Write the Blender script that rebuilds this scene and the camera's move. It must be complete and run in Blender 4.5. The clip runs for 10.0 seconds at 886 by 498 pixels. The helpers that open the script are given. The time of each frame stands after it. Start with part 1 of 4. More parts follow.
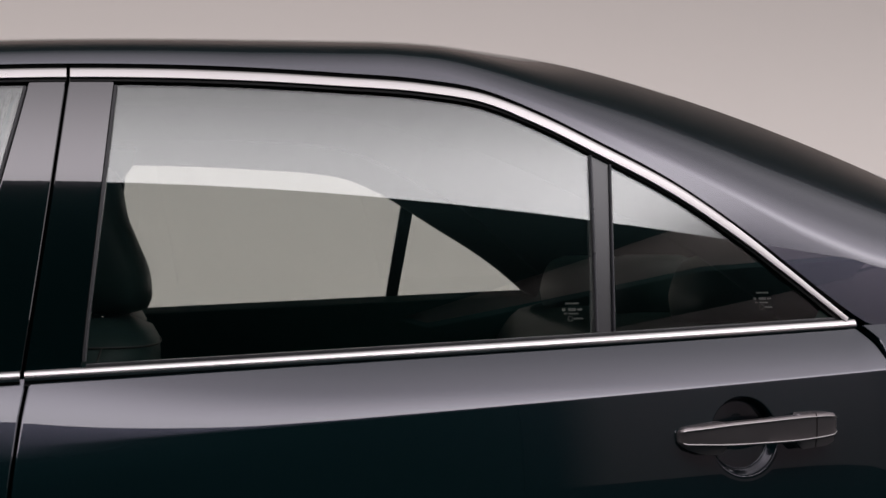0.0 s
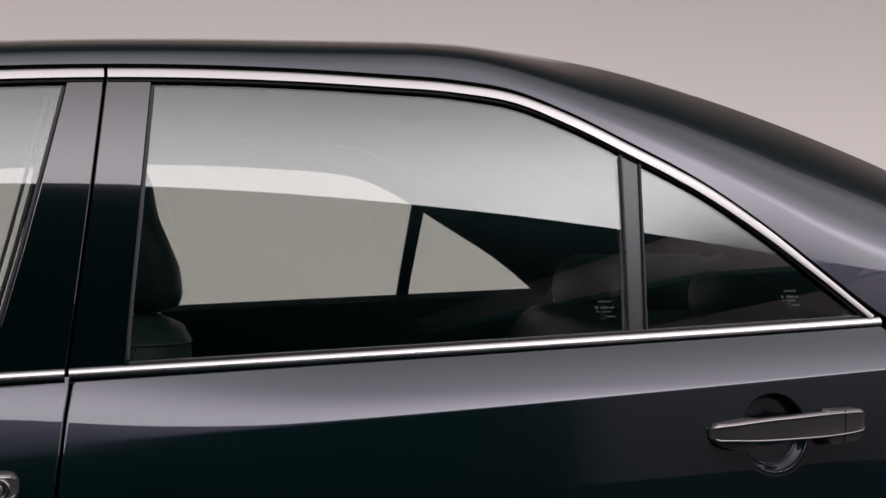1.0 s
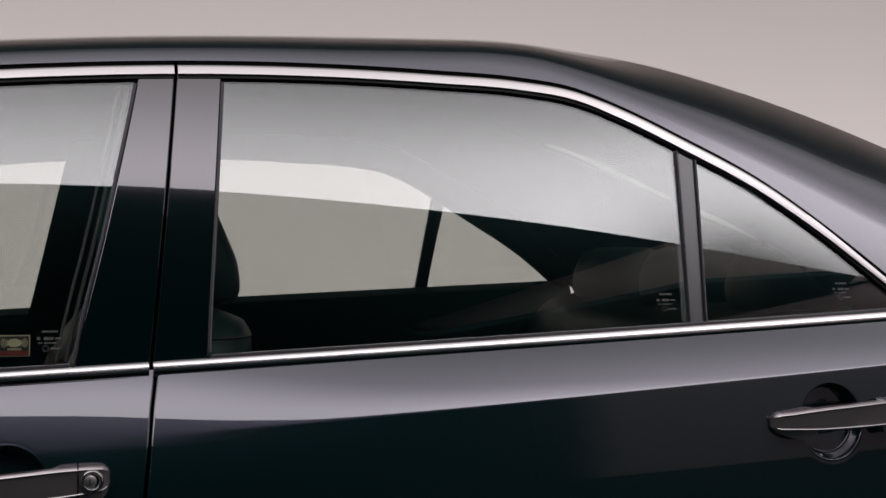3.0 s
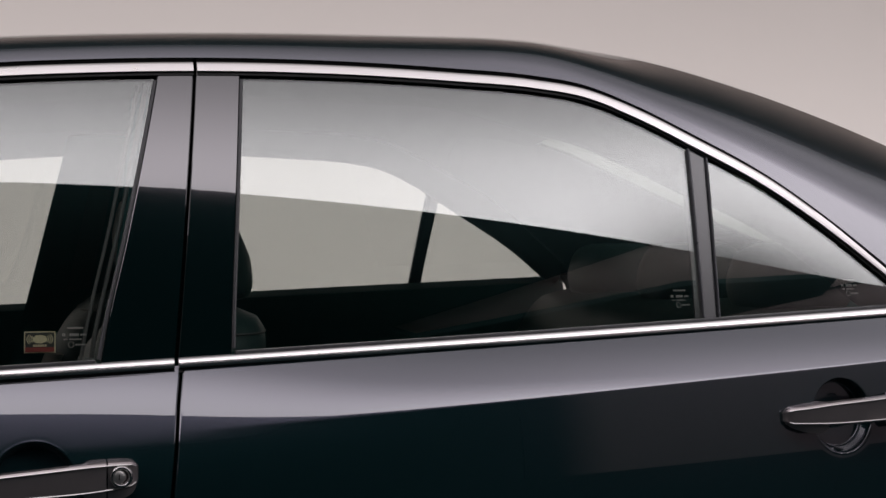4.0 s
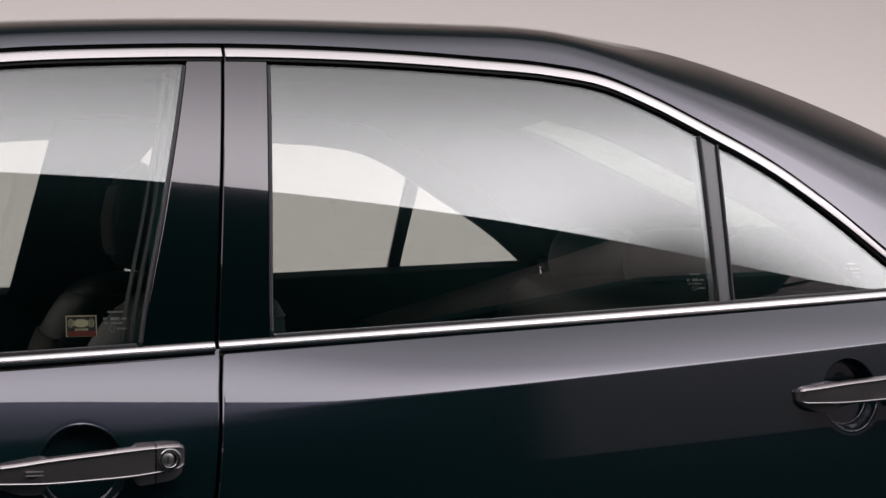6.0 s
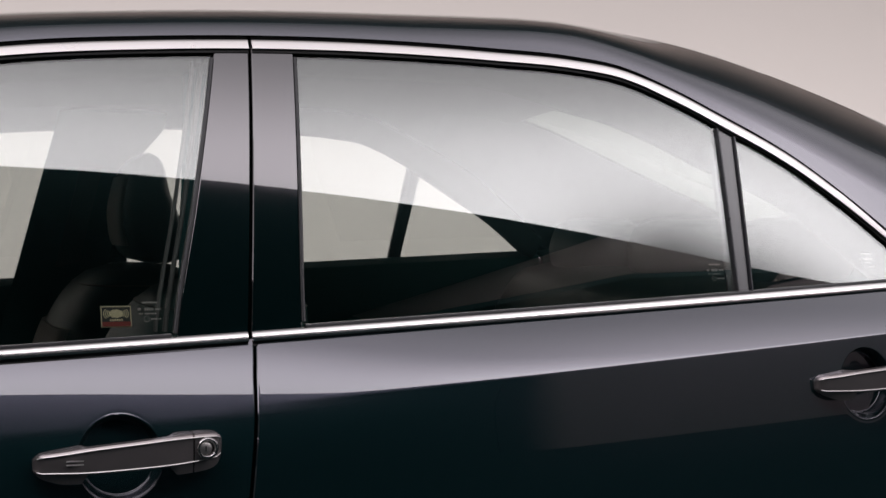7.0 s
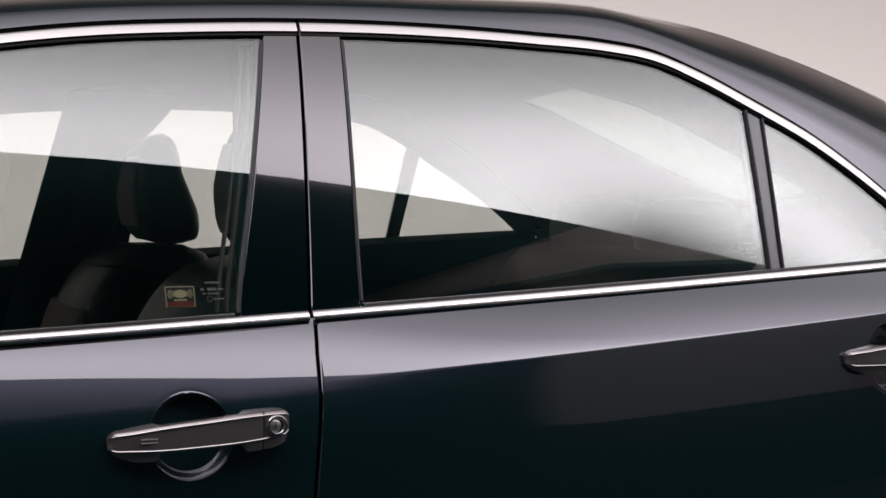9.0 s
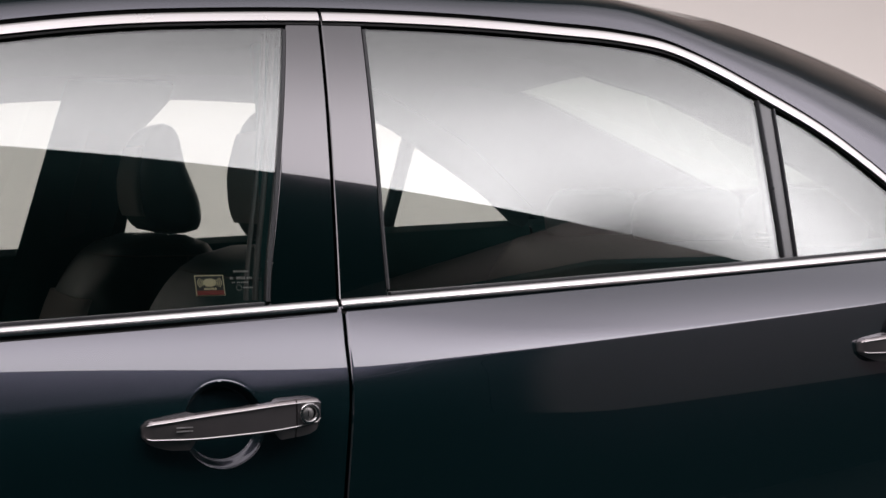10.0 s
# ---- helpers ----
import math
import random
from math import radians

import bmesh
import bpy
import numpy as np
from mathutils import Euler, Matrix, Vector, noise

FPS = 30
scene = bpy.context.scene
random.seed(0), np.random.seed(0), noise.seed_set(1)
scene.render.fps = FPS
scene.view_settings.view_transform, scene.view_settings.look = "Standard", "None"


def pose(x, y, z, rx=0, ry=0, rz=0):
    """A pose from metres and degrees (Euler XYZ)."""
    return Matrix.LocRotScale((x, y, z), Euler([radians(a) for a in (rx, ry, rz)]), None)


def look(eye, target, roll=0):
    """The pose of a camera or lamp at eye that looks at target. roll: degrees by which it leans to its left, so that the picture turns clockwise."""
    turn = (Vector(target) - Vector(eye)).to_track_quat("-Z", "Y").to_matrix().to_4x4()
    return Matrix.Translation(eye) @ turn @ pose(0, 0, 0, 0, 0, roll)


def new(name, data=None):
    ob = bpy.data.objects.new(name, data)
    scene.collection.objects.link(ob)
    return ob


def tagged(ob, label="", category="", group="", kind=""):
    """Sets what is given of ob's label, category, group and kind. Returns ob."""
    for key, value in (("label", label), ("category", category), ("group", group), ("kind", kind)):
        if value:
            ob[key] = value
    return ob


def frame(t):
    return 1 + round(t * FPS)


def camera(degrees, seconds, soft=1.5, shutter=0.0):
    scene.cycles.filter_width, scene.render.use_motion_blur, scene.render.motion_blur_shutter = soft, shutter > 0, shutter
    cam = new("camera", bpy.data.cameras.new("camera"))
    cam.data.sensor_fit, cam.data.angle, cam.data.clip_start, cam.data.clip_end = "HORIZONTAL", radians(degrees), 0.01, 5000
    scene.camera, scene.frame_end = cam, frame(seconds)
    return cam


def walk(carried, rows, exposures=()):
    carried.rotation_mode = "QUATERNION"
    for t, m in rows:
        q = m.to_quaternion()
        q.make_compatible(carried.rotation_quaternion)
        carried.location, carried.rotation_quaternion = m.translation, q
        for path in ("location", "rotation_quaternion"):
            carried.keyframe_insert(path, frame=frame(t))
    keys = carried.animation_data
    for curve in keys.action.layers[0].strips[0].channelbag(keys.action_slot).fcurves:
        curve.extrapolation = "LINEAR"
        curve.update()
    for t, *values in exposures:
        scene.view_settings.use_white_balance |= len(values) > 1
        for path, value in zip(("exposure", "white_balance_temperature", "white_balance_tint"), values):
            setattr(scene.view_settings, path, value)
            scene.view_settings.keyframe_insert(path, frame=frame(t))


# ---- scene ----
cam = camera(35.0, 10.0, soft=1.5)
PATH = [
    (0, (0.128, -2.417, 1.077), (0.548, -0.462, 1.095), 0.1),
    (0.5, (0.095, -2.419, 1.077), (0.529, -0.467, 1.095), 0.1),
    (1, (0.059, -2.422, 1.077), (0.505, -0.473, 1.093), 0.1),
    (1.5, (0.024, -2.424, 1.077), (0.485, -0.478, 1.091), 0.1),
    (2, (-0.008, -2.423, 1.079), (0.464, -0.48, 1.088), 0.1),
    (2.5, (-0.044, -2.424, 1.081), (0.444, -0.484, 1.086), 0.1),
    (3, (-0.078, -2.424, 1.079), (0.422, -0.488, 1.084), 0.0),
    (4.5, (-0.183, -2.419, 1.082), (0.397, -0.505, 1.075), 0.1),
    (5, (-0.218, -2.417, 1.081), (0.391, -0.512, 1.07), 0.1),
    (5.5, (-0.249, -2.414, 1.082), (0.384, -0.517, 1.064), 0.1),
    (7, (-0.356, -2.404, 1.083), (0.339, -0.529, 1.044), 0.1),
    (7.5, (-0.391, -2.397, 1.083), (0.324, -0.53, 1.038), 0.1),
    (8, (-0.426, -2.394, 1.085), (0.308, -0.535, 1.031), 0.1),
    (8.5, (-0.458, -2.39, 1.085), (0.293, -0.537, 1.024), 0.1),
    (9, (-0.496, -2.385, 1.085), (0.278, -0.541, 1.016), 0.0),
    (9.5, (-0.531, -2.376, 1.086), (0.264, -0.543, 1.008), 0.1),
    (10, (-0.571, -2.363, 1.082), (0.252, -0.542, 1.001), 0.0),
]
walk(cam, [(t, look(eye, target, roll)) for t, eye, target, roll in PATH], exposures=((0.0, -0.10), (5.0, 0.02), (10.0, 0.31)))

# ---- world and lights ----
FLOOR = -0.045
world = bpy.data.worlds.new("studio_dark")
world.use_nodes = True
scene.world = world
world.node_tree.nodes["Background"].inputs[0].default_value = (0.012, 0.013, 0.014, 1)
world.node_tree.nodes["Background"].inputs[1].default_value = 1.0


# ---- materials ----
def principled(name, color, rough=0.5, metal=0.0, coat=0.0, spec=0.5):
    m = bpy.data.materials.new(name)
    m.use_nodes = True
    b = m.node_tree.nodes["Principled BSDF"]
    b.inputs["Base Color"].default_value = (*color, 1)
    b.inputs["Roughness"].default_value = rough
    b.inputs["Metallic"].default_value = metal
    b.inputs["Specular IOR Level"].default_value = spec
    b.inputs["Coat Weight"].default_value = coat
    b.inputs["Coat Roughness"].default_value = 0.012
    b.inputs["Coat IOR"].default_value = 2.06
    return m


def vary(m, c1, c2, scale, rough=None, bump=0.0, bump_scale=200.0):
    """Mottled colour at two scales, with optional roughness range and fine relief."""
    nt = m.node_tree
    b = nt.nodes["Principled BSDF"]
    co = nt.nodes.new("ShaderNodeTexCoord")
    n1 = nt.nodes.new("ShaderNodeTexNoise")
    n1.inputs["Scale"].default_value = scale
    n1.inputs["Detail"].default_value = 6
    ramp = nt.nodes.new("ShaderNodeMix")
    ramp.data_type = "RGBA"
    ramp.inputs[6].default_value = (*c1, 1)
    ramp.inputs[7].default_value = (*c2, 1)
    nt.links.new(co.outputs["Object"], n1.inputs["Vector"])
    nt.links.new(n1.outputs["Fac"], ramp.inputs[0])
    nt.links.new(ramp.outputs[2], b.inputs["Base Color"])
    if rough:
        mr = nt.nodes.new("ShaderNodeMapRange")
        mr.inputs["To Min"].default_value, mr.inputs["To Max"].default_value = rough
        nt.links.new(n1.outputs["Fac"], mr.inputs["Value"])
        nt.links.new(mr.outputs[0], b.inputs["Roughness"])
    if bump:
        n2 = nt.nodes.new("ShaderNodeTexNoise")
        n2.inputs["Scale"].default_value = bump_scale
        n2.inputs["Detail"].default_value = 4
        bp = nt.nodes.new("ShaderNodeBump")
        bp.inputs["Strength"].default_value = bump
        bp.inputs["Distance"].default_value = 0.002
        nt.links.new(co.outputs["Object"], n2.inputs["Vector"])
        nt.links.new(n2.outputs["Fac"], bp.inputs["Height"])
        nt.links.new(bp.outputs[0], b.inputs["Normal"])
    return m


def glass(name, tint, r0=0.129):
    """Tinted pane: clear passage with a mirror share that grows at a slant."""
    m = bpy.data.materials.new(name)
    m.use_nodes = True
    nt = m.node_tree
    nt.nodes.remove(nt.nodes["Principled BSDF"])
    out = nt.nodes["Material Output"]
    tr = nt.nodes.new("ShaderNodeBsdfTransparent")
    tr.inputs[0].default_value = (*tint, 1)
    gl = nt.nodes.new("ShaderNodeBsdfGlossy")
    gl.inputs["Color"].default_value = (0.985, 1.0, 0.985, 1)
    gl.inputs["Roughness"].default_value = 0.004
    lw = nt.nodes.new("ShaderNodeLayerWeight")
    lw.inputs["Blend"].default_value = 0.5
    pw = nt.nodes.new("ShaderNodeMath")
    pw.operation = "POWER"
    pw.inputs[1].default_value = 5.0
    ma = nt.nodes.new("ShaderNodeMath")
    ma.operation = "MULTIPLY_ADD"
    ma.inputs[1].default_value = 1 - r0
    ma.inputs[2].default_value = r0
    mx = nt.nodes.new("ShaderNodeMixShader")
    nt.links.new(lw.outputs["Facing"], pw.inputs[0])
    nt.links.new(pw.outputs[0], ma.inputs[0])
    nt.links.new(ma.outputs[0], mx.inputs[0])
    nt.links.new(tr.outputs[0], mx.inputs[1])
    nt.links.new(gl.outputs[0], mx.inputs[2])
    nt.links.new(mx.outputs[0], out.inputs["Surface"])
    return m


PAINT = vary(principled("black_mica_paint", (0.0032, 0.025, 0.0268), 0.24, 0.0, 1.0, 0.95), (0.0028, 0.0230, 0.0245), (0.0038, 0.0268, 0.0288), 900.0)
PAINT.node_tree.nodes["Principled BSDF"].inputs["Specular Tint"].default_value = (0.82, 0.72, 1.0, 1)
GLOSSBLACK = principled("gloss_black_pillar", (0.0014, 0.0095, 0.0100), 0.06, 0.0, 1.0, 0.55)
GLOSSBLACK.node_tree.nodes["Principled BSDF"].inputs["Specular Tint"].default_value = (1.0, 0.84, 0.93, 1)
CHROME = vary(principled("bright_trim", (0.95, 0.92, 0.91), 0.16, 1.0), (0.90, 0.87, 0.86), (0.96, 0.93, 0.92), 8.0, (0.19, 0.23))
POLISHED = principled("satin_steel", (0.80, 0.76, 0.74), 0.52, 1.0)
UPPERCHROME = vary(principled("satin_bright_trim", (0.75, 0.715, 0.70), 0.28, 1.0), (0.72, 0.685, 0.67), (0.79, 0.755, 0.74), 8.0, (0.26, 0.30))
DARKCHROME = vary(principled("smoked_chrome", (0.46, 0.41, 0.41), 0.2, 0.62), (0.43, 0.385, 0.385), (0.49, 0.435, 0.435), 40.0, (0.15, 0.20))
RUBBER = vary(principled("black_rubber", (0.0192, 0.0192, 0.0192), 0.55), (0.0128, 0.0128, 0.0128), (0.0256, 0.0256, 0.0256), 300.0, (0.45, 0.65), 0.2, 900.0)
SATIN = vary(principled("satin_grey_bar", (0.06, 0.06, 0.064), 0.3, 0.2), (0.052, 0.052, 0.056), (0.072, 0.07, 0.074), 200.0, (0.25, 0.36))
LEATHER = vary(principled("black_leather", (0.038, 0.077, 0.074), 0.46, spec=0.35), (0.031, 0.068, 0.065), (0.045, 0.085, 0.081), 30.0, (0.36, 0.5), 0.35, 420.0)
FABRIC = vary(principled("grey_seat_centre", (0.4488, 0.408, 0.3794), 0.85, spec=0.2), (0.408, 0.3672, 0.3386), (0.4896, 0.4488, 0.4162), 160.0, (0.75, 0.95), 0.4, 900.0)
TRIMPLASTIC = vary(principled("black_cabin_plastic", (0.0166, 0.0887, 0.0887), 0.7, spec=0.15), (0.0139, 0.0776, 0.0776), (0.0222, 0.0998, 0.0998), 80.0, (0.5, 0.7), 0.25, 700.0)
LINING = vary(principled("dark_headlining", (0.0208, 0.026, 0.026), 0.9, spec=0.1), (0.0182, 0.0234, 0.0234), (0.026, 0.0312, 0.0299), 120.0, (0.85, 0.95), 0.3, 900.0)
GLASS = glass("tinted_window_glass", (0.930, 0.947, 0.932))
REARGLASS = glass("dark_rear_glass", (0.60, 0.65, 0.61))
TYRE = vary(principled("tyre_rubber", (0.015, 0.015, 0.015), 0.8), (0.012, 0.012, 0.012), (0.02, 0.02, 0.02), 50.0)
SEAM = principled("grey_thread", (0.125, 0.125, 0.12), 0.6)
SATINBLACK = vary(principled("satin_black_bar", (0.02, 0.019, 0.023), 0.32, spec=0.8, coat=0.55), (0.020, 0.019, 0.025), (0.028, 0.026, 0.033), 120.0, (0.28, 0.36))
SATINBLACK.node_tree.nodes["Principled BSDF"].inputs["Coat Roughness"].default_value = 0.22
BAREDGE = vary(principled("satin_bar_edge", (0.06, 0.06, 0.068), 0.28, 0.3), (0.052, 0.052, 0.06), (0.07, 0.07, 0.078), 120.0, (0.24, 0.34))
GAPBLACK = principled("matt_black_rubber", (0.004, 0.004, 0.004), 0.9, spec=0.1)
CHANNEL = vary(principled("grey_run_channel", (0.12, 0.12, 0.12), 0.5), (0.096, 0.096, 0.096), (0.144, 0.144, 0.1392), 90.0)
ALLOY = principled("alloy_rim", (0.5, 0.5, 0.51), 0.3, 1.0)
CREAM = principled("cream_print", (0.80, 0.72, 0.46), 0.6)
STICKBLACK = principled("black_print", (0.03, 0.03, 0.027), 0.5)
STICKRED = principled("red_print", (0.288, 0.036, 0.024), 0.5)
PALEPRINT = principled("pale_grey_print", (0.672, 0.64, 0.624), 0.5)
FRIT = principled("grey_glass_print", (0.48, 0.47, 0.45), 0.7)
WALLPAINT = vary(principled("warm_grey_wall", (0.68, 0.65, 0.64), 0.9), (0.67, 0.64, 0.63), (0.70, 0.67, 0.66), 0.35, (0.85, 0.95), 0.1, 60.0)
PANELSHADED = vary(principled("mid_grey_wall_shaded_end", (0.22, 0.199, 0.203), 0.9, spec=0.0), (0.21, 0.19, 0.194), (0.23, 0.208, 0.212), 0.5, (0.85, 0.95), 0.1, 60.0)
# the field's soft dark end at the front is shade put into the colour
field = PANELSHADED.node_tree
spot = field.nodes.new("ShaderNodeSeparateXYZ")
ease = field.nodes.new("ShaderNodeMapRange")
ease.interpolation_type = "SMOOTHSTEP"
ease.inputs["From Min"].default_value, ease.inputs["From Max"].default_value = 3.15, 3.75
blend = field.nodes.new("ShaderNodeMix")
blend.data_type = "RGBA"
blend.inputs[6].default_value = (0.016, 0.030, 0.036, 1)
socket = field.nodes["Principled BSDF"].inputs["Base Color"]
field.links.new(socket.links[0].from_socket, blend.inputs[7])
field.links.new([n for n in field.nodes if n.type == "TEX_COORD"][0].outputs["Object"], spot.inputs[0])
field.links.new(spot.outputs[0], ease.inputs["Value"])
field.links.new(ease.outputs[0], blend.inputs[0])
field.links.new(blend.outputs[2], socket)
REFLECTDRAPE = vary(principled("brown_grey_added_drape", (0.30, 0.255, 0.24), 1.0, spec=0.0), (0.28, 0.24, 0.225), (0.32, 0.27, 0.255), 2.0)
BLACKCLOTH = vary(principled("black_cloth", (0.015, 0.031, 0.036), 1.0, spec=0.0), (0.013, 0.028, 0.032), (0.018, 0.035, 0.040), 3.0)
REFLECTCLOTH = vary(principled("dark_reflection_cloth", (0.050, 0.092, 0.094), 1.0, spec=0.0), (0.045, 0.085, 0.087), (0.056, 0.099, 0.102), 3.0)
FLOORPAINT = vary(principled("dark_studio_floor", (0.008, 0.018, 0.02), 0.6, spec=0.2), (0.006, 0.015, 0.017), (0.010, 0.021, 0.023), 1.5, (0.5, 0.7), 0.1, 80.0)
CEILPAINT = vary(principled("dark_ceiling_paint", (0.58, 0.52, 0.50), 0.95), (0.56, 0.50, 0.48), (0.60, 0.54, 0.52), 0.8)


# ---- mesh helpers ----
def part(name, bm, material, parent=None, label="", smooth=True):
    me = bpy.data.meshes.new(name)
    bm.to_mesh(me)
    bm.free()
    return hang(name, me, material, parent, label, smooth)


def hang(name, me, material, parent=None, label="", smooth=True):
    me.materials.append(material)
    if smooth:
        me.shade_smooth()
        me.set_sharp_from_angle(angle=radians(40))
    ob = new(name, me)
    if parent:
        ob.parent = parent
    if label:
        tagged(ob, label)
    return ob


def mirror(P, side):
    """Left-hand points as they stand (side -1), or carried over to the right-hand side (side 1)."""
    P = np.array(P, float)
    if side > 0:
        P = P * (1, -1, 1)
    return P


def sheet_data(P, thick, mask=None, flip=False):
    """A grid of points as a plate with an inner skin and closed rims."""
    n, m = P.shape[:2]
    du, dv = np.gradient(P, axis=0), np.gradient(P, axis=1)
    N = np.cross(du, dv)
    N /= np.maximum(np.linalg.norm(N, axis=2, keepdims=True), 1e-9)
    if flip:
        N = -N
    Q = P - N * thick
    keep = np.ones((n - 1, m - 1), bool) if mask is None else mask
    idx = lambda i, j: i * m + j
    off = n * m
    faces = []
    for i in range(n - 1):
        for j in range(m - 1):
            if not keep[i, j]:
                continue
            a, b, c, d = idx(i, j), idx(i + 1, j), idx(i + 1, j + 1), idx(i, j + 1)
            if flip:
                faces += [(d, c, b, a), (a + off, b + off, c + off, d + off)]
            else:
                faces += [(a, b, c, d), (d + off, c + off, b + off, a + off)]
            for (p, q, ii, jj) in ((a, b, i, j - 1), (b, c, i + 1, j), (c, d, i, j + 1), (d, a, i - 1, j)):
                if 0 <= ii < n - 1 and 0 <= jj < m - 1 and keep[ii, jj]:
                    continue
                faces.append((p, q, q + off, p + off) if flip else (q, p, p + off, q + off))
    return np.vstack([P.reshape(-1, 3), Q.reshape(-1, 3)]), faces


def sheet(name, P, thick, material, parent=None, label="", mask=None, flip=False):
    V, F = sheet_data(P, thick, mask, flip)
    me = bpy.data.meshes.new(name)
    me.from_pydata(V.tolist(), [], F)
    bm = bmesh.new()
    bm.from_mesh(me)
    bmesh.ops.delete(bm, geom=[v for v in bm.verts if not v.link_faces], context="VERTS")
    bm.to_mesh(me)
    bm.free()
    return hang(name, me, material, parent, label)


def loft(name, rings, material, parent=None, label="", caps=True):
    """Closed rings of points, joined in a row into one solid."""
    bm = bmesh.new()
    rows = [[bm.verts.new(p) for p in ring] for ring in rings]
    k = len(rows[0])
    for a, b in zip(rows, rows[1:]):
        for i in range(k):
            bm.faces.new((a[i], a[(i + 1) % k], b[(i + 1) % k], b[i]))
    if caps:
        bm.faces.new(rows[0][::-1])
        bm.faces.new(rows[-1])
    bmesh.ops.recalc_face_normals(bm, faces=bm.faces)
    return part(name, bm, material, parent, label)


def box(bm, lo, hi, bevel=0.0):
    r = bmesh.ops.create_cube(bm, size=1.0)
    c, s = (np.array(lo) + hi) / 2, np.abs(np.array(hi) - lo)
    bmesh.ops.transform(bm, matrix=Matrix.Translation(c) @ Matrix.Diagonal((*s, 1)), verts=r["verts"])
    if bevel:
        es = {e for v in r["verts"] for e in v.link_edges}
        bmesh.ops.bevel(bm, geom=list(es), offset=bevel, segments=2, affect="EDGES", profile=0.6)
    return bm


def cushion(bm, centre, radii, power=3.2, lean=0.0, taper=0.0, bow=0.0, nu=40, nv=24):
    """A padded block: a rounded box that leans back (lean), narrows upwards (taper) and bows forward at its sides (bow)."""
    rows = []
    sg = lambda a, p: math.copysign(abs(a) ** (2 / p), a)
    for i in range(1, nv):
        ph = -math.pi / 2 + math.pi * i / nv
        row = []
        for k in range(nu):
            th = 2 * math.pi * k / nu
            x, y, z = sg(math.cos(ph), power) * sg(math.cos(th), power), sg(math.cos(ph), power) * sg(math.sin(th), power), sg(math.sin(ph), power)
            s = 1 - taper * (z + 1) / 2
            row.append(bm.verts.new((centre[0] + radii[0] * x * (1 - 0.3 * taper * (z + 1)) + lean * z * radii[2] - bow * y * y, centre[1] + radii[1] * y * s, centre[2] + radii[2] * z)))
        rows.append(row)
    for a, b in zip(rows, rows[1:]):
        for k in range(nu):
            bm.faces.new((a[k], a[(k + 1) % nu], b[(k + 1) % nu], b[k]))
    for row, sgn in ((rows[0], -1), (rows[-1], 1)):
        m = bm.verts.new(sum((v.co for v in row), Vector()) / nu)
        for k in range(nu):
            bm.faces.new((row[(k + 1) % nu], row[k], m) if sgn < 0 else (row[k], row[(k + 1) % nu], m))
    return bm


def smoothstep(a, b, x):
    t = np.clip((np.asarray(x, float) - a) / (b - a), 0, 1)
    return t * t * (3 - 2 * t)


def spline(pts):
    """A smooth curve through a few (x, value) knots."""
    xs, ys = np.array(pts, float).T
    d = np.gradient(ys, xs)

    def at(x):
        x = np.asarray(x, float)
        i = np.clip(np.searchsorted(xs, x) - 1, 0, len(xs) - 2)
        h = xs[i + 1] - xs[i]
        t = np.clip((x - xs[i]) / h, 0, 1)
        return (2 * t**3 - 3 * t**2 + 1) * ys[i] + (t**3 - 2 * t**2 + t) * h * d[i] + (3 * t**2 - 2 * t**3) * ys[i + 1] + (t**3 - t**2) * h * d[i + 1]

    return at


# ---- the car's form (x to the rear, left-hand side at -y) ----
def belt_z(x):
    return 0.95 + 0.046 * np.asarray(x, float)


def belt_y(x):
    x = np.asarray(x, float)
    q = -0.80 + 0.06 * x * x + 0.005 * x
    q = np.where(x > 1.1, -0.7219 + 0.12 * (x - 1.1), q)
    return np.where(x < -0.8, -0.7656 + 0.05 * (-0.8 - x), q)


def cabin_y(x, z):
    """The leaning side of the cabin above the belt: it stands more upright towards the rear and rounds in under the roof."""
    h = np.asarray(z, float) - belt_z(x)
    u = np.clip(np.asarray(x, float), -0.8, 1.1)
    return belt_y(x) + (0.449 - 0.073 * u - 0.043 * u * u) * h + 0.1 * h * h + 0.3 * np.maximum(0, h - 0.22) ** 2


H_FINE = np.linspace(0, 0.85, 1701)
X_TABLE = np.arange(-2.4, 2.6, 0.005)


TAN_FRONT = spline([(0, 0.80), (0.02, 0.71), (0.035, 0.66), (0.045, 0.641), (0.055, 0.626), (0.064, 0.611), (0.072, 0.596), (0.080, 0.572), (0.088, 0.44), (0.10, 0.28), (0.125, 0.14), (0.2, 0.07), (0.35, 0.04), (0.5, -0.02), (0.65, -0.12), (0.85, -0.2)])(H_FINE)


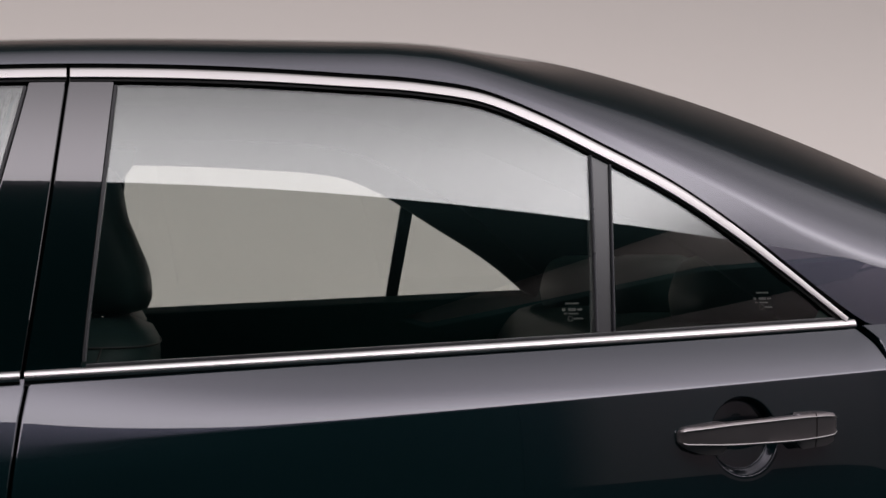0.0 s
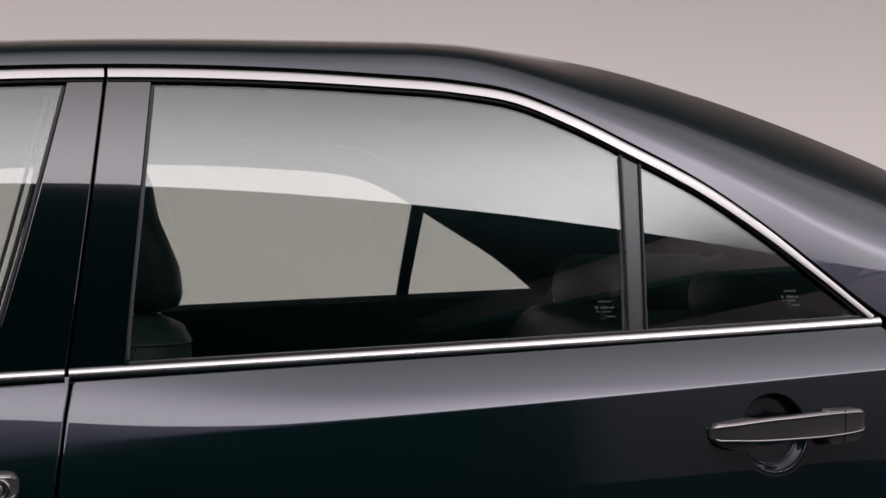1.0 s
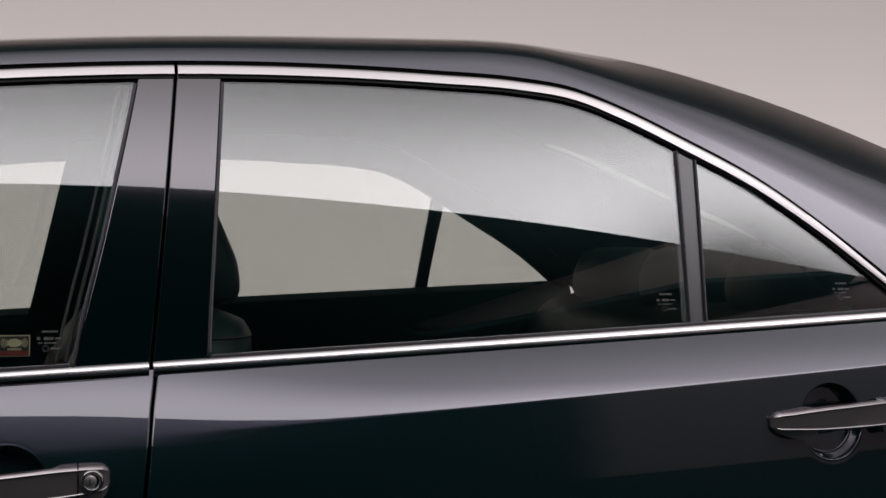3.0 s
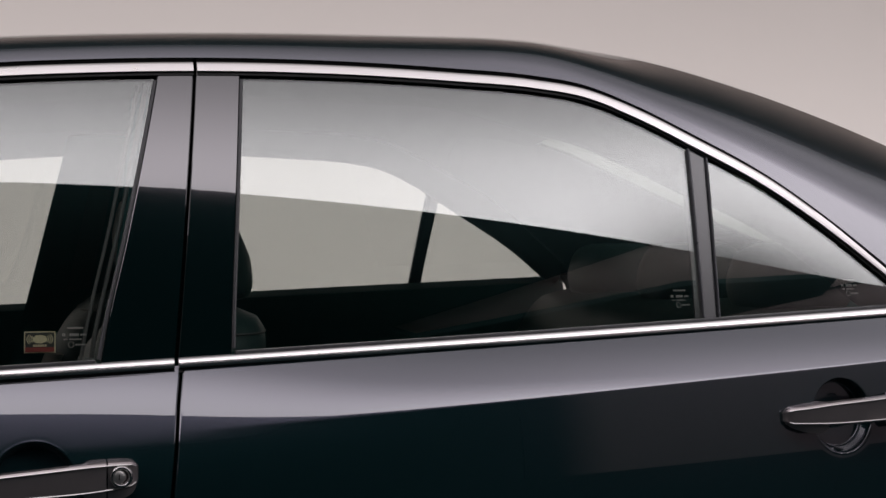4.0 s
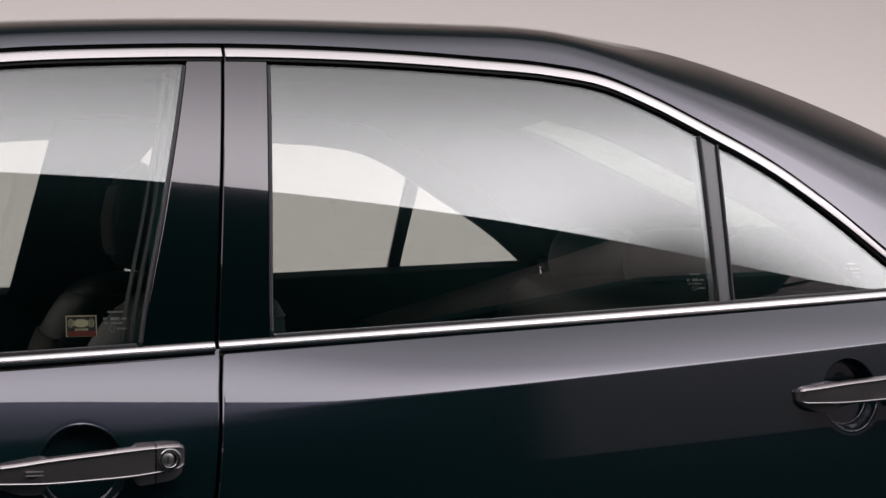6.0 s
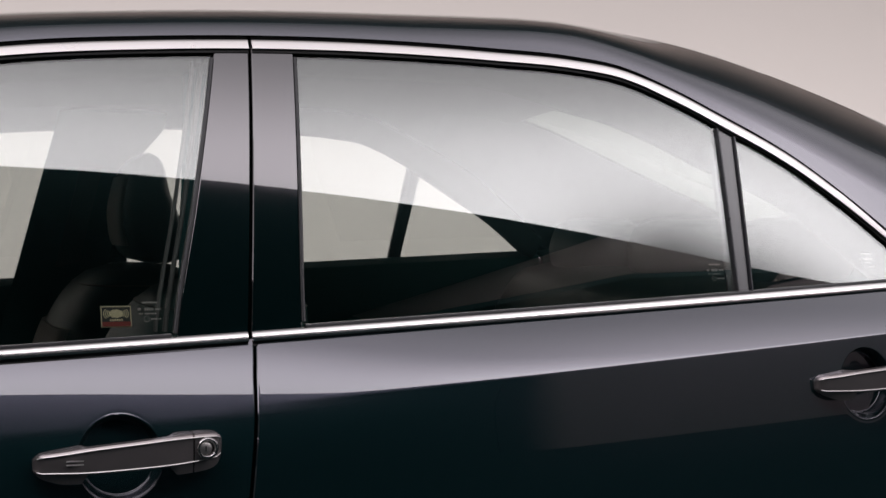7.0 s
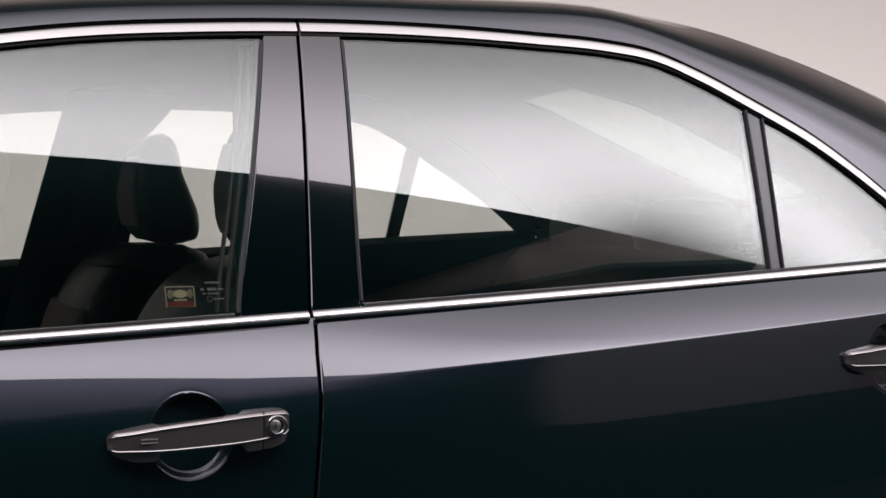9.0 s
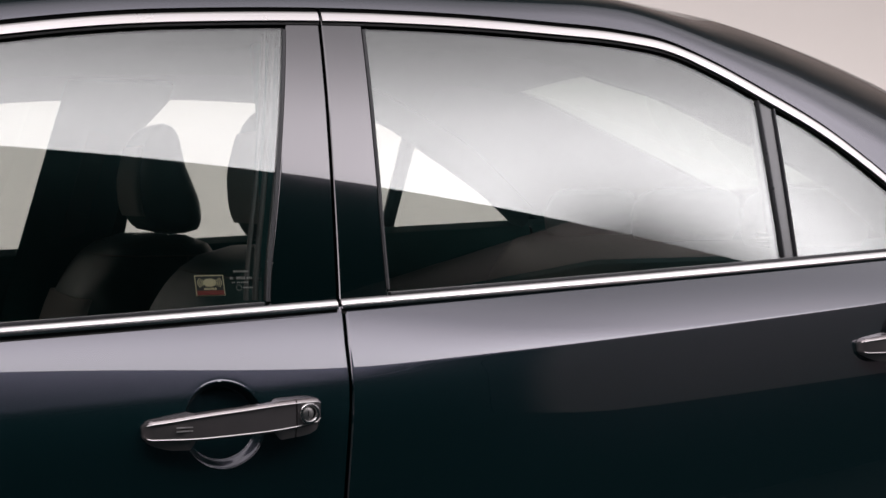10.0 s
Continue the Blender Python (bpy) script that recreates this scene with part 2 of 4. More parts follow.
def flank_table():
    """How far the side stands out from the belt, by x and by depth under the belt."""
    bell = np.exp(-((np.arange(-14, 15) / 2.2) ** 2) / 2)
    bell /= bell.sum()
    rows = []
    for v in X_TABLE:
        w = float(smoothstep(-0.06, 0.36, v))
        hc = 0.0745 - 0.0140 * min(max(v, -0.2), 1.1)
        rear = np.where(H_FINE < hc, 1.08 + (0.60 - 1.08) * H_FINE / hc, 0.16 * np.exp(-(H_FINE - hc) / 0.11) + 0.05 - 0.5 * np.maximum(0, H_FINE - 0.40))
        tan = (1 - w) * TAN_FRONT + w * rear
        tan = np.convolve(np.pad(tan, 14, mode="edge"), bell, mode="valid")
        d = np.concatenate([[0], np.cumsum((tan[1:] + tan[:-1]) / 2 * (H_FINE[1] - H_FINE[0]))])
        grow = 1 + max(0, 1.2 * (v - 1.0)) + max(0, 0.8 * (-0.6 - v))
        rows.append(d * grow)
    # even the sheet lengthwise, so that reflections run along it without ripples
    table = np.array(rows)
    bell = np.exp(-((np.arange(-24, 25) / 8.0) ** 2) / 2)
    bell /= bell.sum()
    padded = np.pad(table, ((24, 24), (0, 0)), mode="edge")
    return sum(b * padded[k : k + len(table)] for k, b in enumerate(bell))


FLANK = flank_table()


def flank_y(x, z):
    """The body side below the belt: a soft shoulder in front that tightens to a crease towards the rear."""
    x, z = np.broadcast_arrays(np.asarray(x, float), np.asarray(z, float))
    h = np.clip(belt_z(x) - z, 0, 0.849) / (H_FINE[1] - H_FINE[0])
    u = np.clip((x - X_TABLE[0]) / 0.005, 0, len(X_TABLE) - 1.001)
    i, j = u.astype(int), h.astype(int)
    a, b = u - i, h - j
    d = (1 - a) * ((1 - b) * FLANK[i, j] + b * FLANK[i, j + 1]) + a * ((1 - b) * FLANK[i + 1, j] + b * FLANK[i + 1, j + 1])
    return belt_y(x) + 0.004 - 0.0055 * smoothstep(1.03, 1.10, x) - d


TRIM_TOP = spline([(-1.12, 0.955), (-0.95, 1.06), (-0.75, 1.165), (-0.55, 1.238), (-0.36, 1.2745), (-0.228, 1.293), (-0.087, 1.304), (0.04, 1.310), (0.232, 1.3115), (0.376, 1.307), (0.487, 1.301), (0.562, 1.2895), (0.635, 1.261), (0.705, 1.226), (0.818, 1.165), (0.89, 1.1145), (0.961, 1.058), (1.028, 1.0035), (1.06, 0.978)])
ROOF_MID = spline([(-1.45, 0.965), (-1.2, 1.105), (-0.9, 1.245), (-0.65, 1.315), (-0.4, 1.357), (-0.1, 1.383), (0.2, 1.397), (0.45, 1.402), (0.65, 1.405), (0.8, 1.402), (0.95, 1.382), (1.1, 1.343), (1.25, 1.279), (1.4, 1.207), (1.55, 1.126), (1.7, 1.098)])
DRIP_REAR = spline([(0.86, 1.1485), (0.90, 1.1195), (0.96, 1.0720), (1.0, 1.0400), (1.03, 1.0175), (1.06, 0.9985), (1.085, 0.9905), (1.2, 0.9955), (1.4, 1.0050), (1.72, 1.0200)])


PILLAR_BASE = spline([(0.44, 1.3305), (0.52, 1.3215), (0.60, 1.297), (0.70, 1.256), (0.82, 1.200), (0.9, 1.160), (1.0, 1.110), (1.1, 1.074), (1.25, 1.050), (1.4, 1.042), (1.7, 1.042)])


PILLAR_CREST = spline([(0.4, 1.377), (0.5, 1.374), (0.6, 1.366), (0.7, 1.353), (0.8, 1.331), (0.9, 1.304), (1.0, 1.273), (1.1, 1.238), (1.2, 1.200), (1.35, 1.141), (1.5, 1.088), (1.7, 1.053)])
CREST_Y = -0.53


def drip(x):
    """The line where roof and pillars leave the door frames."""
    x = np.asarray(x, float)
    z = np.where(x < 0.9, TRIM_TOP(np.minimum(x, 0.9)) + 0.0125, DRIP_REAR(x))
    z = np.where(x < -1.12, belt_z(x) + 0.004, z)
    return np.where(x < 0.9, np.maximum(z, belt_z(x) + 0.004), z)


def roof_point(x, v):
    """v: 0 at the left drip line, up the cabin side to 0.3, then over to 1 at the middle of the roof."""
    x, v = np.broadcast_arrays(np.asarray(x, float), np.asarray(v, float))
    zd = drip(x)
    zc = np.maximum(ROOF_MID(x), zd + 0.03)
    zs = np.where(x < 0.45, np.maximum(zc - 0.072, zd + 0.003), np.maximum(PILLAR_BASE(x), zd + 0.003))
    ys = cabin_y(x, zs) - 0.001
    side_z = zd + (zs - zd) * np.clip(v / 0.3, 0, 1)
    side_y = cabin_y(x, side_z) - 0.001
    t = np.clip((v - 0.3) / 0.7, 0, 1)
    slope = (cabin_y(x, zs + 0.001) - cabin_y(x, zs - 0.001)) / 0.002
    # the shoulder grows rounder from the roof rail into the rear pillar
    rear = smoothstep(0.45, 0.95, x)
    z1 = zs + (0.62 - 0.24 * rear) * (zc - zs)
    y1 = ys + slope * (z1 - zs)
    y2 = (0.90 - 0.25 * rear) * y1
    b0, b1, b2, b3 = (1 - t) ** 3, 3 * t * (1 - t) ** 2, 3 * t * t * (1 - t), t**3
    top_y = b0 * ys + b1 * y1 + b2 * y2
    top_z = b0 * zs + b1 * z1 + b2 * (zc - 0.004) + b3 * zc
    # behind the doors the pillar rises to a crest, and the flat rear screen lies between the two crests
    ze = np.maximum(PILLAR_CREST(x), zs + 0.01)
    s, q = np.clip((v - 0.3) / 0.39, 0, 1), np.clip((v - 0.69) / 0.31, 0, 1)
    zq = zs + 0.55 * (ze - zs)
    yq = np.minimum(ys + slope * (zq - zs), CREST_Y - 0.03)
    crest_y = np.where(v < 0.69, (1 - s) ** 2 * ys + 2 * s * (1 - s) * yq + s * s * CREST_Y, CREST_Y * (1 - q))
    crest_z = np.where(v < 0.69, (1 - s) ** 2 * zs + 2 * s * (1 - s) * zq + s * s * ze, ze + 0.025 * (1 - (1 - q) ** 2))
    w = smoothstep(0.50, 0.80, x)
    top_y, top_z = top_y + w * (crest_y - top_y), top_z + w * (crest_z - top_z)
    return np.stack([x, np.where(v < 0.3, side_y, top_y), np.where(v < 0.3, side_z, top_z)], -1)


def gap_x(z):
    """The gap between the two doors."""
    z = np.asarray(z, float)
    return np.where(z > 0.95, 0.122 * (z - 0.95) - 0.035 * (z - 0.95) ** 2, -0.08 * (0.95 - z))


def rear_gap_x(z):
    return spline([(0.15, 0.92), (0.4, 0.945), (0.6, 1.0), (0.75, 1.055), (0.85, 1.085), (0.92, 1.085), (0.965, 1.062), (0.998, 1.035), (1.05, 1.0)])(z)


# ---- studio ----
def slab(name, lo, hi, material, label, kind="structure"):
    return tagged(part(name, box(bmesh.new(), lo, hi), material, None, label, smooth=False), kind=kind)


slab("floor", (-11, -6.2, FLOOR - 0.1), (14, 9.2, FLOOR), FLOORPAINT, "dark matt painted studio floor under the car")
slab("ceiling", (-11, -6.2, 5.6), (14, 9.2, 5.75), CEILPAINT, "warm grey painted studio ceiling above the light panel")
# unseen sheet, added and cut to shape to darken reflections in the glass
cloth = [(-11, -6.19), (6.8, -6.19), (6.8, -5.95), (4.7, -5.64), (2.3, -5.72), (2.0, -5.55), (4.8, -4.87), (4.8, -2.6), (-11, -2.6)]
tagged(loft("added_ceiling_cloth", [[(x, y, z) for x, y in cloth] for z in (5.50, 5.56)], REFLECTCLOTH, None, "unseen dark cloth added under the ceiling to darken window reflections"), kind="structure")
# added out of view: hides the lit ceiling from the roof and rear pillar
slab("added_ceiling_drape", (-10.9, 0.75, 5.48), (13.9, 8.9, 5.54), REFLECTDRAPE, "unseen brown grey drape added under the ceiling behind the light panel to dim roof reflections")
slab("wall_north", (-11, 9.0, FLOOR), (14, 9.2, 5.6), WALLPAINT, "plain warm grey studio backdrop wall")
slab("wall_west", (-11.2, -6.2, FLOOR), (-11, 9.2, 5.6), WALLPAINT, "plain warm grey studio side wall")
slab("wall_east", (14, -6.2, FLOOR), (14.2, 9.2, 5.6), WALLPAINT, "plain warm grey studio side wall")
slab("wall_south", (-11, -6.4, FLOOR), (14, -6.2, 5.6), BLACKCLOTH, "studio wall hung with black cloth")
slab("wall_panel", (2.95, -6.198, 1.13), (13.9, -6.185, 5.55), PANELSHADED, "grey upper wall field beside black cloth, its dark fall-off painted in")


def glow(name, color, strength):
    m = bpy.data.materials.new(name)
    m.use_nodes = True
    m.node_tree.nodes.remove(m.node_tree.nodes["Principled BSDF"])
    e = m.node_tree.nodes.new("ShaderNodeEmission")
    e.inputs[0].default_value = (*color, 1)
    e.inputs[1].default_value = strength
    m.node_tree.links.new(e.outputs[0], m.node_tree.nodes["Material Output"].inputs["Surface"])
    return m


# ground row on the floor behind the car: unseen lights added for the backdrop
ROW = glow("added_fill_glow", (1.0, 0.925, 0.91), 28.0)
for k in range(5):
    x = -9.0 + 4.6 * k
    row = new("added_backdrop_fill")
    tagged(row, "unseen low strip light added on the floor to brighten the backdrop wall", "studio light", "backdrop light row")
    loft("housing", [[(xx, 4.70, FLOOR), (xx, 5.02, FLOOR), (xx, 5.02, FLOOR + 0.06), (xx, 4.84, FLOOR + 0.34), (xx, 4.70, FLOOR + 0.34)] for xx in (x, x + 4.2)], RUBBER, row)
    bm = bmesh.new()
    bm.faces.new([bm.verts.new(p) for p in ((x + 0.05, 5.024, FLOOR + 0.07), (x + 0.05, 4.85, FLOOR + 0.335), (x + 4.15, 4.85, FLOOR + 0.335), (x + 4.15, 5.024, FLOOR + 0.07))])
    part("fill_face", bm, ROW, row, "glowing face of the added strip light", smooth=False)

# overhead light panel: frame and glowing diffuser, brighter along its outer edge
soft = new("overhead_light_panel")
tagged(soft, "large overhead diffuser light panel hung under the dark ceiling", "light panel")
EDGE = lambda x: max(-3.41 - 0.262 * x - 0.022 * x * x + 0.002 * x**3, -5.9)
FAR = 0.5
X0, X1 = -6.0, 12.0
bm = bmesh.new()
xe = [X0 + (X1 - X0) * k / 72 for k in range(73)]
near_row, far_row = [bm.verts.new((x, EDGE(x), 5.0)) for x in xe], [bm.verts.new((x, FAR, 5.0)) for x in xe]
for k in range(72):
    bm.faces.new((near_row[k], far_row[k], far_row[k + 1], near_row[k + 1]))
EM = bpy.data.materials.new("light_diffuser")
EM.use_nodes = True
nt = EM.node_tree
nt.nodes.remove(nt.nodes["Principled BSDF"])
em = nt.nodes.new("ShaderNodeEmission")
em.inputs[0].default_value = (1.0, 0.95, 1.0, 1)
co = nt.nodes.new("ShaderNodeTexCoord")
sep = nt.nodes.new("ShaderNodeSeparateXYZ")
nt.links.new(co.outputs["Object"], sep.inputs[0])


def mapped(socket, a, b, lo, hi, smooth=True):
    r = nt.nodes.new("ShaderNodeMapRange")
    r.interpolation_type = "SMOOTHSTEP" if smooth else "LINEAR"
    r.inputs["From Min"].default_value, r.inputs["From Max"].default_value = a, b
    r.inputs["To Min"].default_value, r.inputs["To Max"].default_value = lo, hi
    nt.links.new(socket, r.inputs["Value"])
    return r.outputs[0]


def times(a, b):
    r = nt.nodes.new("ShaderNodeMath")
    r.operation = "MULTIPLY"
    nt.links.new(a, r.inputs[0])
    nt.links.new(b, r.inputs[1])
    return r.outputs[0]


def plus(socket, k, c, other=None):
    r = nt.nodes.new("ShaderNodeMath")
    r.operation = "MULTIPLY_ADD"
    nt.links.new(socket, r.inputs[0])
    r.inputs[1].default_value, r.inputs[2].default_value = k, c
    if other:
        nt.links.new(other, r.inputs[2])
    return r.outputs[0]


inward = plus(times(sep.outputs[0], sep.outputs[0]), 0.0145, 0, plus(sep.outputs[0], 0.262, 0, plus(sep.outputs[1], 1.0, 3.41)))
along = mapped(sep.outputs[0], 0.6, 5.5, 1.76, 3.3)
across = times(times(mapped(inward, 0.1, 1.7, 1.32, 0.46), mapped(inward, 1.2, 3.6, 1.0, 0.42)), mapped(sep.outputs[1], -0.6, 0.5, 1.0, 0.45))
# the outer edge fades out softly towards the rear end of the panel
rear_end = mapped(sep.outputs[0], 2.5, 4.6, 0.0, -1.0)
fade = plus(times(rear_end, mapped(inward, -0.2, 0.85, 1.0, 0.0)), 1.0, 1.0)
nt.links.new(times(times(along, across), fade), em.inputs[1])
nt.links.new(em.outputs[0], nt.nodes["Material Output"].inputs["Surface"])
part("diffuser", bm, EM, soft, "white glowing diffuser cloth", smooth=False)
for a, b in (*[((p, EDGE(p) + 0.12), (r, EDGE(r) + 0.12)) for p, r in zip(xe[::8], xe[8::8])], ((X1, EDGE(X1)), (X1, FAR)), ((X1, FAR), (X0, FAR)), ((X0, FAR), (X0, EDGE(X0)))):
    a, b = Vector((*a, 5.075)), Vector((*b, 5.075))
    d = (b - a).normalized()
    s = Vector((-d.y, d.x, 0)) * 0.03
    u = Vector((0, 0, 0.03))
    loft("frame_tube", [[p + s + u, p - s + u, p - s - u, p + s - u] for p in (a, b)], RUBBER, soft)
for hx, hy in ((-4, -2), (-4, 1.2), (6, -4), (6, 1.2)):
    loft("hanger", [[Vector((hx + 0.01 * math.cos(k), hy + 0.01 * math.sin(k), z)) for k in (0, 1.57, 3.14, 4.71)] for z in (5.08, 5.6)], RUBBER, soft)

# ---- car ----
car = new("car")
car.location = (0, 0, FLOOR)
tagged(car, "glossy black sedan with bright chrome window trim on studio floor", "car")


def carpart(ob):
    """Set a part of the car so that its points stay where they were drawn."""
    ob.matrix_parent_inverse = Matrix.Translation((0, 0, -FLOOR))
    return ob


# roof, roof rails and pillars in one shell, with both screens open
xs = np.concatenate([np.linspace(-1.42, 0.5, 97), np.linspace(0.51, 1.08, 96), np.linspace(1.095, 1.68, 40)])
vs = np.concatenate([np.linspace(0, 0.3, 14), np.linspace(0.315, 0.69, 32), np.linspace(0.705, 1.0, 16)])
left = np.stack([roof_point(xs, np.full_like(xs, v)) for v in vs], 1)
full = np.concatenate([left, (left * (1, -1, 1))[:, -2::-1]], 1)
cx = (full[:-1, :-1] + full[1:, 1:]) / 2
vv = np.concatenate([vs, vs[-2::-1]])
vm = (vv[:-1] + vv[1:]) / 2
rear_open = (cx[..., 0] > 0.862) & (cx[..., 0] < 1.52) & (vm[None, :] > 0.69)
front_open = (cx[..., 0] < -0.60) & (cx[..., 0] > -1.36) & (vm[None, :] > 0.48)
shell = carpart(sheet("roof", full, 0.012, PAINT, car, "", ~(rear_open | front_open)))
rs = (xs > 0.77) & (xs < 1.56)
rv = vv >= 0.66
pane = full[rs][:, rv] - (0, 0, 0.0015)
carpart(sheet("rear_windscreen", pane, 0.004, REARGLASS, car, "tinted rear windscreen"))
fs = (xs > -1.40) & (xs < -0.57)
fv = vv >= 0.45
carpart(sheet("windscreen", full[fs][:, fv] - (0, 0, 0.006), 0.004, GLASS, car, "clear front windscreen"))
# headlining, inset under the roof
lx = xs[(xs > -0.62) & (xs < 0.872)]
lv = np.linspace(0.10, 1, 26)
ll = np.stack([roof_point(lx, np.full_like(lx, v)) for v in lv], 1)
tail = smoothstep(0.55, 0.86, lx)[:, None]
ll[..., 1] *= 0.915 + 0.06 * tail
ll[..., 2] -= 0.035 - 0.025 * tail
carpart(sheet("headlining", np.concatenate([ll, (ll * (1, -1, 1))[:, -2::-1]], 1), 0.01, LINING, car, "dark cloth headlining"))


def side_curve(x, z, inset=0.0, surf=cabin_y):
    return np.stack([np.asarray(x, float) + 0 * np.asarray(z, float), surf(x, z) + inset, z + 0 * np.asarray(x, float)], -1)


def strip(name, x, z, width, height, material, parent, side, label="", inset=0.0, arch=5, surf=cabin_y, base=0.006, flat=False, tilt=0.0, crown=0.7):
    """A moulding along a line of the car's side, rounded across, with a foot sunk into the gap."""
    x, z = np.asarray(x, float), np.asarray(z, float)
    width = np.broadcast_to(width, x.shape)
    dx, dz = np.gradient(x), np.gradient(z)
    ln = np.hypot(dx, dz)
    nx, nz = -dz / ln, dx / ln
    rings = []
    if flat:
        face = [(-1, 0.6 * height), (-0.97, 0.86 * height), (-0.92, 0.97 * height), (-0.5, 0.995 * height), (0, height), (0.5, 0.995 * height), (0.92, 0.97 * height), (0.97, 0.86 * height), (1, 0.6 * height)]
    else:
        face = [(math.sin(a), height * math.cos(a) ** crown) for a in np.linspace(-1.5, 1.5, arch)]
    for s, e in [(-1, -base)] + face + [(1, -base)]:
        px, pz = x + nx * width / 2 * s, z + nz * width / 2 * s
        rings.append(np.stack([px, surf(px, pz) + inset - e + tilt * s * width / 2, pz], -1))
    A = mirror(np.stack(rings, 1), side)
    return carpart_child(loft(name, [list(map(tuple, r)) for r in A], material, parent, label), parent)


def carpart_child(ob, parent):
    if parent is car:
        ob.matrix_parent_inverse = Matrix.Translation((0, 0, -FLOOR))
    return ob


def lower_panel(name, xa, xb, z0, z1, side, nx, nz, dishes=(), label="", axle=None):
    """A door or wing below the belt, between two gap lines, with the dishes behind its handle pressed in."""
    zs = np.linspace(0.75, 1.0, nz)
    u = np.linspace(0, 1, nx)
    for (hx, hz, rx, rz, depth) in dishes:
        if side < 0:
            xl, xr = float(xa(hz)), float(xb(hz))
            f0, f1 = (hx - 0.062 - xl) / (xr - xl), (hx + 0.062 - xl) / (xr - xl)
            u = np.unique(np.concatenate([u[(u < f0) | (u > f1)], np.linspace(f0, f1, 150)]))
            c = 0.745 + 0.255 * (hz - 0.745) / (float(belt_z(hx)) - 0.004 - 0.745)
            zs = np.unique(np.concatenate([zs[(zs < c - 0.075) | (zs > c + 0.075)], np.linspace(c - 0.075, c + 0.075, 160)]))
    zs = np.concatenate([np.linspace(z0, 0.745, 22), zs[zs > 0.747]])
    edge = 0.0014
    rows = []
    for zz in zs:
        x_lo, x_hi = float(xa(zz)), float(xb(zz))
        xx = x_lo + (x_hi - x_lo) * u
        xx[1], xx[-2] = x_lo + edge, x_hi - edge
        xx[2], xx[-3] = x_lo + 2 * edge, x_hi - 2 * edge
        top = belt_z(xx) - 0.004
        z = np.where(zz <= 0.745, zz, 0.745 + (top - 0.745) * (zz - 0.745) / 0.255)
        rows.append(np.stack([xx, z], -1))
    G = np.array(rows).transpose(1, 0, 2)
    Y = flank_y(G[..., 0], G[..., 1])
    for (hx, hz, rx, rz, depth) in dishes:
        r = np.sqrt(((G[..., 0] - hx) / rx) ** 2 + ((G[..., 1] - hz) / rz) ** 2)
        Y = Y + depth * (1 - smoothstep(0.84, 1.0, r)) + 0.004 * np.clip(1 - r, 0, 1) + 0.00014 * np.exp(-(((r - 1.05) / 0.035) ** 2))
    Y[0] += 0.0014
    Y[-1] += 0.0014
    P = mirror(np.stack([G[..., 0], Y, G[..., 1]], -1), side)
    mask = None
    if axle is not None:
        mid = (G[:-1, :-1] + G[1:, 1:]) / 2
        mask = np.hypot(mid[..., 0] - axle, mid[..., 1] - 0.28) > 0.365
    return carpart(sheet(name, P, 0.010, PAINT, car, label, mask, flip=side > 0))


HANDLE_BAND = spline([(0, 0.0072), (0.1, 0.0082), (0.27, 0.0104), (0.5, 0.0116), (0.8, 0.0120), (0.93, 0.0108), (1.0, 0.0090)])
HANDLE_OUT = spline([(0, 0.0125), (0.15, 0.0200), (0.4, 0.0250), (0.75, 0.0245), (0.95, 0.0190), (1.0, 0.0165)])


